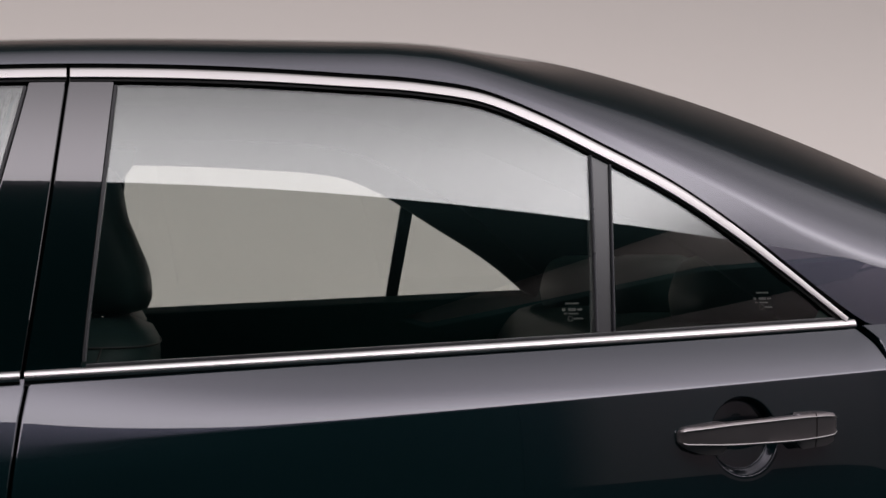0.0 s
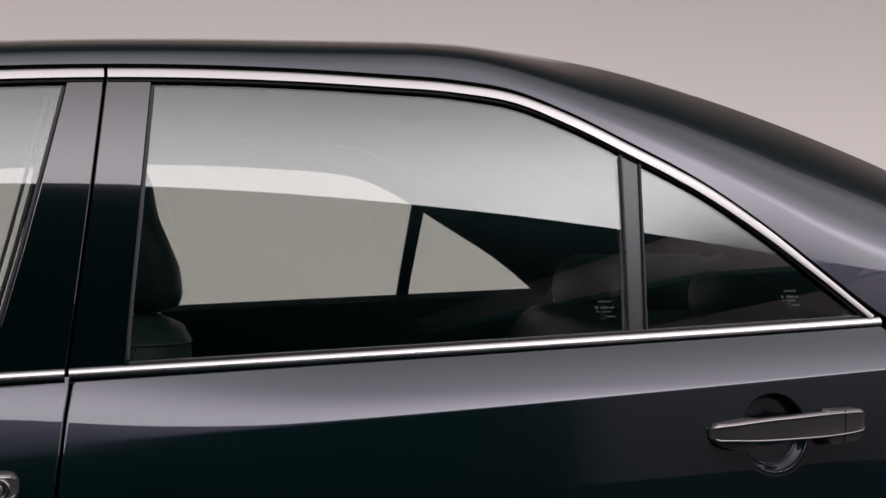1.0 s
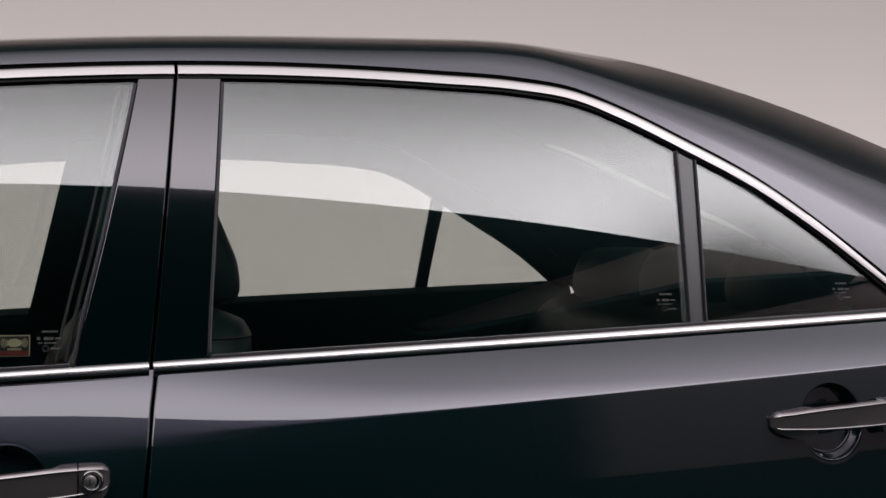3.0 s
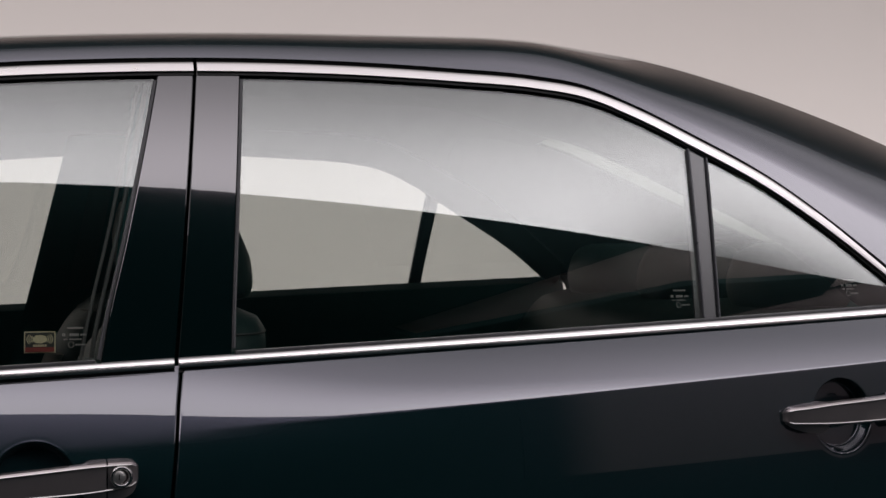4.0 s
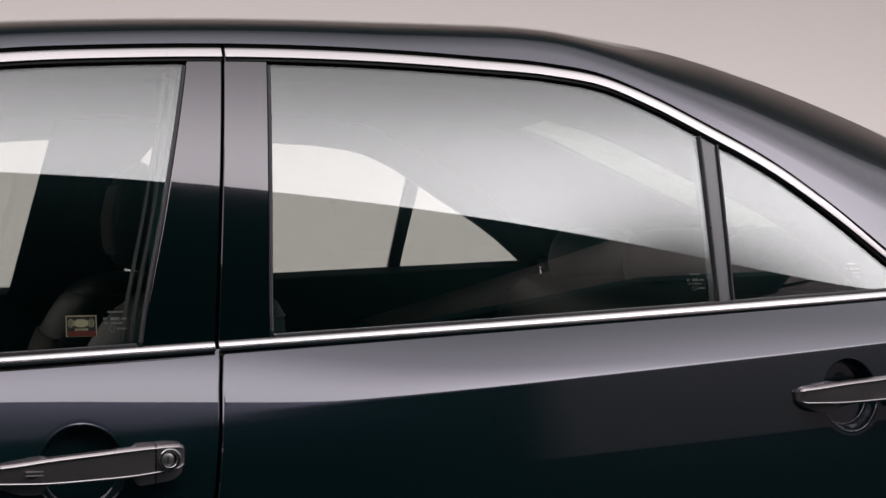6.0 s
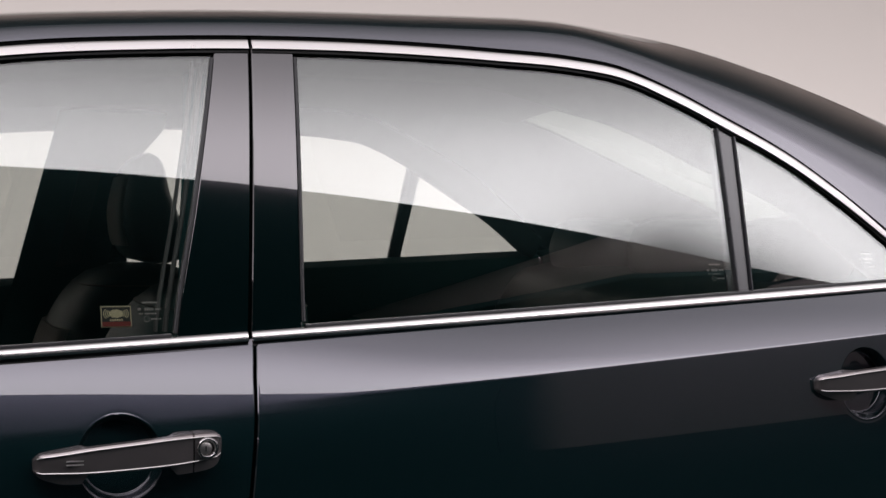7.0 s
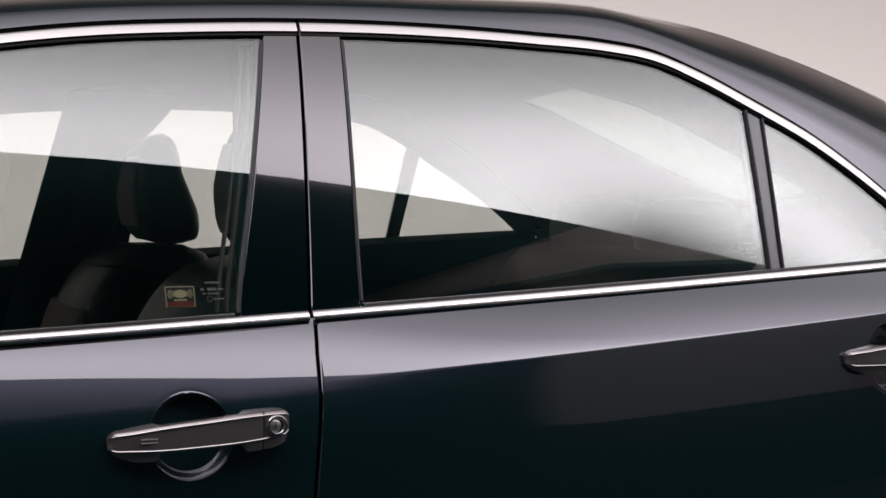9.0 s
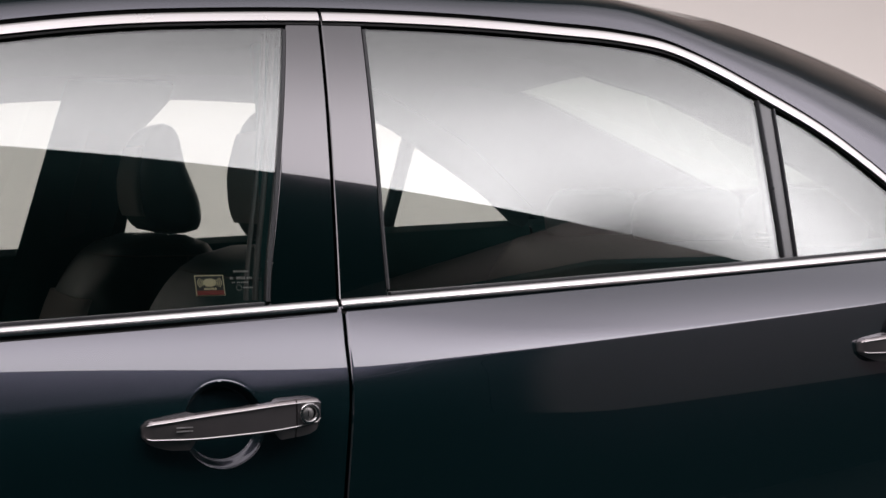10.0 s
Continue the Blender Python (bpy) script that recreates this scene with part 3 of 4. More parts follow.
def handle(parent, x0, x1, z0, z1, side, lock):
    """Bow handle of flattened section with two ridges, its fixed end cap and, in front, the lock."""
    L = x1 - x0
    split = 0.835

    def ring(f, ends):
        x = x0 + L * f
        zc = z0 + (z1 - z0) * f
        skin = float(flank_y(x, zc))
        tip = math.sqrt(max(1 - (1 - min(f / 0.05, 1)) ** 2, 0.02)) * math.sqrt(max(1 - (1 - min((1 - f) / 0.045, 1)) ** 2, 0.02))
        band = float(HANDLE_BAND(f)) * (0.35 + 0.65 * tip)
        foot = 1 - float(smoothstep(0.235, 0.285, f)) + float(smoothstep(0.70, 0.75, f))
        grow = float(smoothstep(-0.04, 0.16, f)) * float(smoothstep(1.08, 0.90, f))
        rise = (band + 0.0024 + 0.0010 * foot * grow) * (0.6 + 0.4 * tip)
        drop = (band + 0.0028 + 0.0086 * foot * grow) * (0.6 + 0.4 * tip)
        out = 0.003 + (float(HANDLE_OUT(f)) - 0.003) * tip
        y = skin - out
        back = y + 0.014 + (skin + 0.004 - y - 0.014) * foot
        mid = y + 0.0052 - 0.0008 * foot
        pts = [(back, rise), (mid, rise), (y + 0.0020, band + 0.0022), (y + 0.0006, band + 0.0008), (y, band), (y + 0.0004, band - 0.0014), (y + 0.0001, 0.0), (y + 0.0004, -band + 0.0014), (y, -band), (y + 0.0006, -band - 0.0008), (y + 0.0020, -band - 0.0022), (mid, -drop), (back, -drop)]
        return [tuple(mirror((x, p, zc + 1.1 * h), side)) for p, h in pts]

    fa = np.concatenate([[0.0, 0.003, 0.007, 0.012, 0.02, 0.03, 0.045], np.linspace(0.06, split - 0.006, 60)])
    grip = loft("door_handle", [ring(f, 0) for f in fa], DARKCHROME, parent, "smoked chrome bow handle with two bright ridges")
    grip.data.set_sharp_from_angle(angle=radians(16))
    cap = loft("handle_cap", [ring(f, 0) for f in np.concatenate([np.linspace(split + 0.002, 0.95, 10), [0.965, 0.978, 0.988, 0.995, 1.0]])], DARKCHROME, parent, "smoked chrome handle end cap")
    cap.data.set_sharp_from_angle(angle=radians(16))
    for sgn in (0.66, -0.66):
        pts = []
        for f in np.linspace(0.02, 0.985, 40):
            r = ring(f, 0)
            p = np.array(r[4] if sgn > 0 else r[8])
            pts.append(p)
        w = 0.0005
        pts = [p + (0, side * 0.0004, 0) for p in pts]
        rings = [[tuple(p + (0, 0, 1.3 * w)), tuple(p + (0, side * w * 1.3, -0.2 * w)), tuple(p + (0, 0, -w)), tuple(p + (0, -side * w, 0))] for p in pts]
        loft("handle_ridge", rings, UPPERCHROME, parent, "bright chrome ridge line").data.set_sharp_from_angle(angle=radians(12))
    if lock:
        f = 0.905
        r = np.array(ring(f, 0))
        c = r[6]
        # the key lock: a satin disc set off-centre in a bright dished ring
        hub = c + np.array((-0.0022, 0, 0))
        disc = [(0.0072, 0.0), (0.0072, 0.0030), (0.0066, 0.0041), (0.0046, 0.0050), (0.0022, 0.0054), (0.0003, 0.0055)]
        turn = [(math.cos(2 * math.pi * k / 28), math.sin(2 * math.pi * k / 28)) for k in range(28)]
        loft("lock_cylinder", [[tuple(hub + (rad * u, side * dep, rad * v)) for u, v in turn] for rad, dep in disc], POLISHED, parent, "round satin steel key lock")
        rings = []
        for k in range(33):
            a = 2 * math.pi * k / 32
            o = np.array((math.cos(a), 0, math.sin(a)))
            rings.append([tuple(c + np.array((0, side * 0.0018, 0)) + o * (0.0098 + 0.0026 * math.cos(u)) + np.array((0, side * 0.0034 * math.sin(u), 0))) for u in np.linspace(0, 2 * math.pi, 11)[:-1]])
        loft("lock_ring", rings, CHROME, parent, "bright chrome lock ring", caps=False)
        bm = box(bmesh.new(), hub + np.array((-0.0005, side * 0.0057, -0.0030)), hub + np.array((0.0005, side * 0.0040, 0.0030)))
        part("key_slot", bm, RUBBER, parent, "dark key slot", smooth=False)
        for dz in (-0.0018, 0.0022):
            bm = bmesh.new()
            q = np.array(ring(0.21, 0))[6]
            box(bm, q + (-0.009, -0.0011, dz - 0.0006), q + (0.009, 0.0006, dz + 0.0006))
            part("handle_mark", bm, PALEPRINT, parent, "small bright touch mark", smooth=False)


def pillar(name, xa, xb, z0, z1, side, parent, material, inset, label="", nx=12, nz=26, top=None, thick=0.03, edge=0.0010):
    """An upright frame strip between two lines, on the cabin side."""
    u = np.linspace(0, 1, nx)
    v = np.linspace(0, 1, nz)
    rows = []
    for f in v:
        za = z0 + (z1 - z0) * f
        a, b = float(xa(za)), float(xb(za))
        xx = a + (b - a) * u
        xx[1], xx[-2] = a + 0.0010, b - 0.0010
        xx[2], xx[-3] = a + 0.0022, b - 0.0022
        lo, hi = belt_z(xx), (TRIM_TOP(xx) if top is None else top(xx))
        z = lo + (hi - lo) * f
        y = cabin_y(xx, z) + inset
        y[0] += edge
        y[-1] += edge
        rows.append(np.stack([xx, y, z], -1))
    P = mirror(np.array(rows).transpose(1, 0, 2), side)
    return sheet(name, P, thick, material, parent, label, flip=side > 0)


def pane_side(name, x0, x1, side, parent, label, nx=60, nz=26, inset=0.0045):
    xx = np.linspace(x0, x1, nx)
    lo, hi = belt_z(xx) - 0.03, np.maximum(TRIM_TOP(xx) - 0.001, belt_z(xx) + 0.002)
    P = np.stack([np.stack([xx, cabin_y(xx, lo + (hi - lo) * f) + inset, lo + (hi - lo) * f], -1) for f in np.linspace(0, 1, nz)], 1)
    return sheet(name, mirror(P, side), 0.0022, GLASS, parent, label, flip=side > 0)


def line(p, q):
    return lambda z: p[0] + (q[0] - p[0]) * (z - p[1]) / (q[1] - p[1])


FRONT_FRAME = spline([(0.93, -0.087), (0.951, -0.084), (1.109, -0.048), (1.298, -0.008), (1.33, -0.002)])
REAR_FRAME = spline([(0.93, 0.062), (0.958, 0.0635), (1.11, 0.077), (1.30, 0.095), (1.33, 0.098)])
BAR_A = line((0.678, 0.988), (0.700, 1.217))
BAR_B = line((0.698, 0.989), (0.722, 1.203))

for side in (-1, 1):
    # rear door
    rdoor = lower_panel("rear_door", lambda z: gap_x(z) + 0.0019, lambda z: rear_gap_x(z) - 0.0022 + 0.008 * smoothstep(0.952, 0.985, z), 0.16, 1.0, side, 200, 70, ((0.851, 0.8640, 0.047, 0.0485, 0.020),), "glossy black rear door with chrome trim")
    fdoor = lower_panel("front_door", lambda z: -1.02 + 0.05 * (z - 0.9), lambda z: gap_x(z) - 0.0019, 0.16, 1.0, side, 160, 70, ((-0.156, 0.8245, 0.047, 0.0470, 0.020),), "glossy black front door with chrome trim")
    handle(rdoor, 0.759, 0.978, 0.8665, 0.876, side, False)
    handle(fdoor, -0.248, -0.0465, 0.824, 0.837, side, side < 0)
    pillar("door_frame", lambda z: gap_x(z) + 0.0019, lambda z: REAR_FRAME(z), 0.95, 1.31, side, rdoor, GLOSSBLACK, 0.001, "gloss black rear door frame")
    pillar("door_frame", lambda z: FRONT_FRAME(z), lambda z: gap_x(z) - 0.0019, 0.95, 1.31, side, fdoor, GLOSSBLACK, 0.001, "gloss black front door frame")
    pillar("division_bar", lambda z: BAR_A(z), lambda z: BAR_B(z), 0.985, 1.215, side, rdoor, SATINBLACK, 0.003, "gloss black division bar with satin edges", top=lambda x: TRIM_TOP(x) - 0.005)
    pane_side("window_pane", 0.056, 0.690, side, rdoor, "tinted rear side window")
    pane_side("quarter_pane", 0.690, 1.02, side, rdoor, "tinted quarter window")
    pane_side("window_pane", -1.0, -0.012, side, fdoor, "tinted front side window")
    # chrome and rubber mouldings
    for d, a, b in ((rdoor, 0.0414, 1.030), (fdoor, -1.06, 0.0368)):
        x = np.linspace(a, b, 120)
        w = np.where(x > 0.6, 0.0135 - 0.006 * smoothstep(0.8, 1.03, x), 0.0125)
        strip("upper_trim", x, TRIM_TOP(x), w, 0.004, UPPERCHROME, d, side, "satin chrome window surround", flat=True)
        strip("upper_seal", x, TRIM_TOP(x) - 0.0088, 0.0050, 0.0005, RUBBER, d, side, "black rubber window seal", base=0.012)
        x2 = np.linspace(a, min(b, 1.045), 100)
        k2 = smoothstep(0.5, 0.95, x2)
        strip("drip_seal", x2, TRIM_TOP(x2) + 0.0098 + 0.0030 * k2, (0.008 + 0.0055 * k2) * (1 - 0.6 * smoothstep(0.985, 1.045, x2)), -0.001 + 0.002 * k2, GAPBLACK, d, side, "black rubber roof seal", base=0.010)
    for d, a, b in ((rdoor, 0.0025, 1.042), (fdoor, -1.08, -0.0025)):
        x = np.linspace(a, b, 90)
        strip("belt_trim", x, belt_z(x) - 0.0006, 0.0110, 0.0042, CHROME, d, side, "bright chrome belt moulding", arch=11, tilt=0.10, crown=0.45)
        strip("belt_seal", x, belt_z(x) - 0.0080, 0.0065, -0.001, RUBBER, d, side, "black rubber belt seal", base=0.012)
        x = np.linspace(*((0.068, 1.03) if d is rdoor else (-1.07, -0.090)), 90)
        strip("glass_seal", x, belt_z(x) + 0.0064, 0.0040, 0.0002, SATIN, d, side, "black window wiper seal", base=0.010)
    x = np.array([float(REAR_FRAME(z)) for z in np.linspace(0.965, 1.295, 30)])
    strip("frame_seal", x + 0.002, np.linspace(0.965, 1.295, 30), 0.0042, 0.0012, SATIN, rdoor, side, "black rubber pillar seal", base=0.012)
    x = np.array([float(FRONT_FRAME(z)) for z in np.linspace(0.955, 1.29, 30)])
    strip("frame_seal", x - 0.002, np.linspace(0.955, 1.29, 30), 0.0042, 0.0012, SATIN, fdoor, side, "black rubber pillar seal", base=0.012)
    for ln_, dx in ((BAR_A, -0.0015), (BAR_B, 0.0015)):
        z = np.linspace(0.991, 1.216 if ln_ is BAR_A else 1.204, 20)
        strip("bar_edge", np.array([float(ln_(a)) for a in z]) + dx, z, 0.0034, 0.0014, BAREDGE, rdoor, side, "satin grey bar edge", base=0.008)
    zz = np.linspace(0.955, 1.326, 32)
    strip("door_seal", gap_x(zz), zz, 0.012, 0.0, GAPBLACK, car, side, "black rubber door seal", inset=0.014, base=0.01)
    zz = np.linspace(0.30, 0.944, 50)
    strip("door_seal", gap_x(zz), zz, 0.014, 0.0, GAPBLACK, car, side, "black rubber door seal", inset=0.013, base=0.01, surf=flank_y)
    strip("door_seal", rear_gap_x(zz), zz, 0.016, 0.0, GAPBLACK, car, side, "black rubber door seal", inset=0.013, base=0.01, surf=flank_y)
    # body core seen in the gaps, inner door skins and pillar trims
    for nm, a, b in (("rear_door_lining", 0.06, 1.02), ("front_door_lining", -1.0, -0.10), ("quarter_lining", 1.03, 1.62)):
        xx = np.linspace(a, b, 40)
        dip = -0.013 if side < 0 else 0.0
        prof = [(0.018, 0.004 + dip), (0.045, 0.006 + dip), (0.075, -0.004 + dip), (0.085, -0.03), (0.095, -0.12), (0.06, -0.2), (0.10, -0.26), (0.10, -0.6)]
        P = np.stack([np.stack([xx, belt_y(xx) + iy, belt_z(xx) + iz], -1) for iy, iz in prof], 1)
        carpart(sheet(nm, mirror(P, side), 0.012, TRIMPLASTIC, car, "black inner side lining", flip=side < 0))
    P = []
    for z in np.linspace(0.4, 1.31, 30):
        yy = float(cabin_y(0, max(z, 0.95))) if z > 0.95 else -0.80
        if side < 0:
            P.append([(x + gap_x(z), yy + 0.05 + (0.018 if 0 < k < 3 else 0), z) for k, x in enumerate((-0.060, -0.045, 0.0, 0.045))])
        else:
            # the passenger side trim is wide and stands further into the cabin
            a, b, iy = -0.172 + 0.24 * (z - 0.953), 0.002 + 0.22 * (z - 0.995) + 0.04 * float(smoothstep(1.215, 1.28, z)), 0.15 - 0.13 * max(z - 0.953, 0)
            P.append([(x, yy + iy + (0.018 if 0 < k < 3 else 0), z) for k, x in enumerate((a, a + 0.03, b - 0.05, b))])
    carpart(sheet("centre_pillar", mirror(np.array(P).transpose(1, 0, 2), side), 0.02, TRIMPLASTIC, car, "black centre pillar trim", flip=side > 0))
    if side > 0:
        for off, wd in ((0.024, 0.013), (0.062, 0.006)):
            P = []
            for z in np.linspace(0.96, 1.30, 16):
                a, iy = -0.172 + 0.24 * (z - 0.953), 0.172 - 0.13 * (z - 0.953)
                yy = float(cabin_y(0, z))
                P.append([(a + off + wd * f, yy + iy + 0.004 * math.sin(math.pi * f), z) for f in (0, 0.33, 0.67, 1)])
            carpart(sheet("pillar_edge_trim", mirror(np.array(P).transpose(1, 0, 2), side), 0.004, FABRIC, car, "dark grey pillar edge trim", flip=True))
        zz = np.linspace(0.94, 1.20, 20)
        strip("seat_belt", -0.085 + 0.20 * (zz - 0.94), zz, 0.044, 0.001, LEATHER, car, side, "black woven seat belt webbing", inset=0.180, base=0.002)
    # padded rail along the top of the door openings
    xx = np.linspace(-0.9, 1.0, 90)
    prof = [(0.013, -0.010), (0.030, -0.026), (0.050, -0.036), (0.075, -0.034), (0.10, -0.020), (0.13, 0.015)]
    deep = 1 + (0.8 if side < 0 else 0.0) * smoothstep(0.35, 0.55, xx) + (0.0 if side < 0 else 0.28) * np.exp(-(((xx - 0.79) / 0.09) ** 2)) - (0.45 if side < 0 else 0.0) * smoothstep(0.68, 0.9, xx)
    P = np.stack([np.stack([xx, cabin_y(xx, TRIM_TOP(xx)) + iy, np.maximum(TRIM_TOP(xx) + iz * deep, belt_z(xx))], -1) for iy, iz in prof], 1)
    carpart(sheet("roof_rail_lining", mirror(P, side), 0.008, LINING, car, "dark padded roof rail lining", flip=side < 0))
    # window run channel inside the front door frame
    zz = np.linspace(0.955, 1.285, 24)
    fx = np.array([float(FRONT_FRAME(a)) for a in zz])
    for dx, wd in ((-0.010, 0.005), (-0.021, 0.004)):
        strip("run_channel", fx + dx, zz, wd, 0.002, CHANNEL, fdoor, side, "grey window run channel", inset=0.024, base=0.006)
    # inner lining of the rear roof pillar, from the window surround to the edge of the rear screen
    xx = np.linspace(0.62, 1.45, 44)
    inner_z = np.minimum(1.316 - 0.424 * (xx - 0.874), roof_point(xx, np.full_like(xx, 0.72))[:, 2] - 0.010)
    outer = roof_point(xx, np.full_like(xx, 0.10)) + np.array((0, 0.035, -0.012))
    mid = roof_point(xx, np.full_like(xx, 0.45)) + np.array((0, 0.030, -0.016))
    inner = np.stack([xx, np.full_like(xx, -0.44), inner_z], -1)
    P = np.stack([(1 - f) ** 2 * outer + 2 * f * (1 - f) * mid + f * f * inner for f in np.linspace(0, 1, 16)], 1)
    carpart(sheet("pillar_lining", mirror(P, side), 0.006, LINING, car, "dark rear pillar lining", flip=side < 0))
    # wings
    quarter = lower_panel("rear_wing", lambda z: rear_gap_x(z) + 0.0025 + 0.017 * smoothstep(0.952, 0.988, z), lambda z: 2.42, 0.16, 1.0, side, 120, 60, (), "glossy black rear wing", 1.405)
    wing = lower_panel("front_wing", lambda z: -2.25, lambda z: -1.025 + 0.05 * (z - 0.9), 0.16, 1.0, side, 90, 50, (), "glossy black front wing", -1.37)

# bonnet, boot lid, bumpers and sills
def deck(name, x0, x1, zmid, label):
    xx = np.linspace(x0, x1, 40)
    rows = []
    for f in np.linspace(-1, 1, 41):
        yy = -belt_y(xx) * f
        rows.append(np.stack([xx, yy, belt_z(xx) - 0.004 + (zmid(xx) - belt_z(xx)) * (1 - np.abs(f) ** 3)], -1))
    return carpart(sheet(name, np.array(rows).transpose(1, 0, 2), 0.02, PAINT, car, label))


deck("boot_lid", 1.66, 2.40, lambda x: 1.075 - 0.03 * (x - 1.66), "glossy black boot lid")
deck("bonnet", -2.22, -1.38, lambda x: 0.96 + 0.02 * (x + 1.38) - 0.12 * (x + 1.38) ** 2, "glossy black bonnet")
for nm, xe, dirn in (("rear_bumper", 2.42, 1), ("front_bumper", -2.25, -1)):
    zz = np.linspace(0.18, float(belt_z(xe)) - 0.01, 20)
    rows = []
    for z in zz:
        w = -float(flank_y(xe, z))
        f = np.linspace(-1, 1, 31)
        rows.append(np.stack([xe + dirn * (0.10 * (1 - np.abs(f) ** 3) * (0.6 + 0.4 * math.sin(math.pi * (z - 0.18) / 0.8))), w * f, np.full(31, z)], -1))
    carpart(sheet(nm, np.array(rows), 0.02, PAINT, car, "glossy black bumper", flip=dirn > 0))
bm = box(bmesh.new(), (-2.2, -0.74, 0.14), (2.4, 0.74, 0.2), 0.02)
carpart(part("floor_pan", bm, TRIMPLASTIC, car, "black floor pan"))


def wheel(x, side):
    bm = bmesh.new()
    prof = [(0.215, -0.10), (0.29, -0.11), (0.318, -0.09), (0.325, -0.05), (0.325, 0.05), (0.318, 0.09), (0.29, 0.11), (0.215, 0.10)]
    rings = [[(x + r * math.cos(a), side * 0.735 + o, FLOOR + 0.325 + r * math.sin(a)) for r, o in prof] for a in np.linspace(0, 2 * math.pi, 49)[:-1]]
    rows = [[bm.verts.new(p) for p in r] for r in rings]
    for a, b in zip(rows, rows[1:] + rows[:1]):
        for i in range(len(prof)):
            bm.faces.new((a[i], a[(i + 1) % len(prof)], b[(i + 1) % len(prof)], b[i]))
    bmesh.ops.recalc_face_normals(bm, faces=bm.faces)
    ty = carpart(part("wheel", bm, TYRE, car, "black tyre on alloy rim"))
    bm = bmesh.new()
    for k in range(10):
        a = 2 * math.pi * k / 10
        box_ = bmesh.ops.create_cube(bm, size=1)
        bmesh.ops.transform(bm, matrix=Matrix.Translation((x, side * 0.815, FLOOR + 0.325)) @ Matrix.Rotation(a, 4, "Y") @ Matrix.Translation((0.12, 0, 0)) @ Matrix.Diagonal((0.20, 0.02, 0.035, 1)), verts=box_["verts"])
    g = bmesh.ops.create_cone(bm, cap_ends=True, segments=24, radius1=0.05, radius2=0.045, depth=0.03)
    bmesh.ops.transform(bm, matrix=Matrix.Translation((x, side * 0.82, FLOOR + 0.325)) @ Matrix.Rotation(radians(90), 4, "X"), verts=g["verts"])
    part("rim", bm, ALLOY, ty, "ten spoke alloy rim")


for x in (-1.37, 1.405):
    for side in (-1, 1):
        wheel(x, side)


# seats
def ringed(levels, y, power=3.0, n=44):
    """Rings for a padded form: levels of (z, front x, rear x, half width)."""
    sg = lambda a: math.copysign(abs(a) ** (2 / power), a)
    return [[((a + b) / 2 + (b - a) / 2 * sg(math.cos(t)), y + w * sg(math.sin(t)), z) for t in np.linspace(0, 2 * math.pi, n, endpoint=False)] for z, a, b, w in levels]


def eased(z, zs, vs):
    """Passes through the knots with no overshoot."""
    zs, vs = np.array(zs), np.array(vs)
    h, m = np.diff(zs), np.diff(vs) / np.diff(zs)
    d = np.zeros(len(zs))
    d[0], d[-1] = m[0], m[-1]
    for i in range(1, len(zs) - 1):
        d[i] = 0 if m[i - 1] * m[i] <= 0 else 2 * m[i - 1] * m[i] / (m[i - 1] + m[i])
    i = min(max(int(np.searchsorted(zs, z)) - 1, 0), len(h) - 1)
    t = (z - zs[i]) / h[i]
    return (2 * t**3 - 3 * t**2 + 1) * vs[i] + (t**3 - 2 * t**2 + t) * h[i] * d[i] + (3 * t**2 - 2 * t**3) * vs[i + 1] + (t**3 - t**2) * h[i] * d[i + 1]


def smooth_levels(rows, n=30):
    zs = [r[0] for r in rows]
    cols = [lambda z, k=k: eased(z, zs, [r[k] for r in rows]) for k in (1, 2, 3)]
    return [(z, *[float(c(z)) for c in cols]) for z in np.linspace(zs[0], zs[-1], n)]


HEADREST = [(1.003, 0.069, 0.11, 0.08), (1.009, 0.039, 0.136, 0.105), (1.03, 0.019, 0.144, 0.118), (1.06, 0.009, 0.141, 0.124), (1.1, 0.006, 0.126, 0.124), (1.14, 0.012, 0.11, 0.119), (1.18, 0.024, 0.102, 0.109), (1.203, 0.044, 0.092, 0.092), (1.213, 0.066, 0.072, 0.066)]
BACKREST = [(0.36, -0.20, 0.02, 0.25), (0.50, -0.19, 0.05, 0.265), (0.70, -0.165, 0.10, 0.262), (0.86, -0.125, 0.142, 0.245), (0.94, -0.085, 0.156, 0.222), (0.972, -0.055, 0.154, 0.200), (0.990, -0.028, 0.140, 0.172), (1.000, 0.010, 0.110, 0.130)]


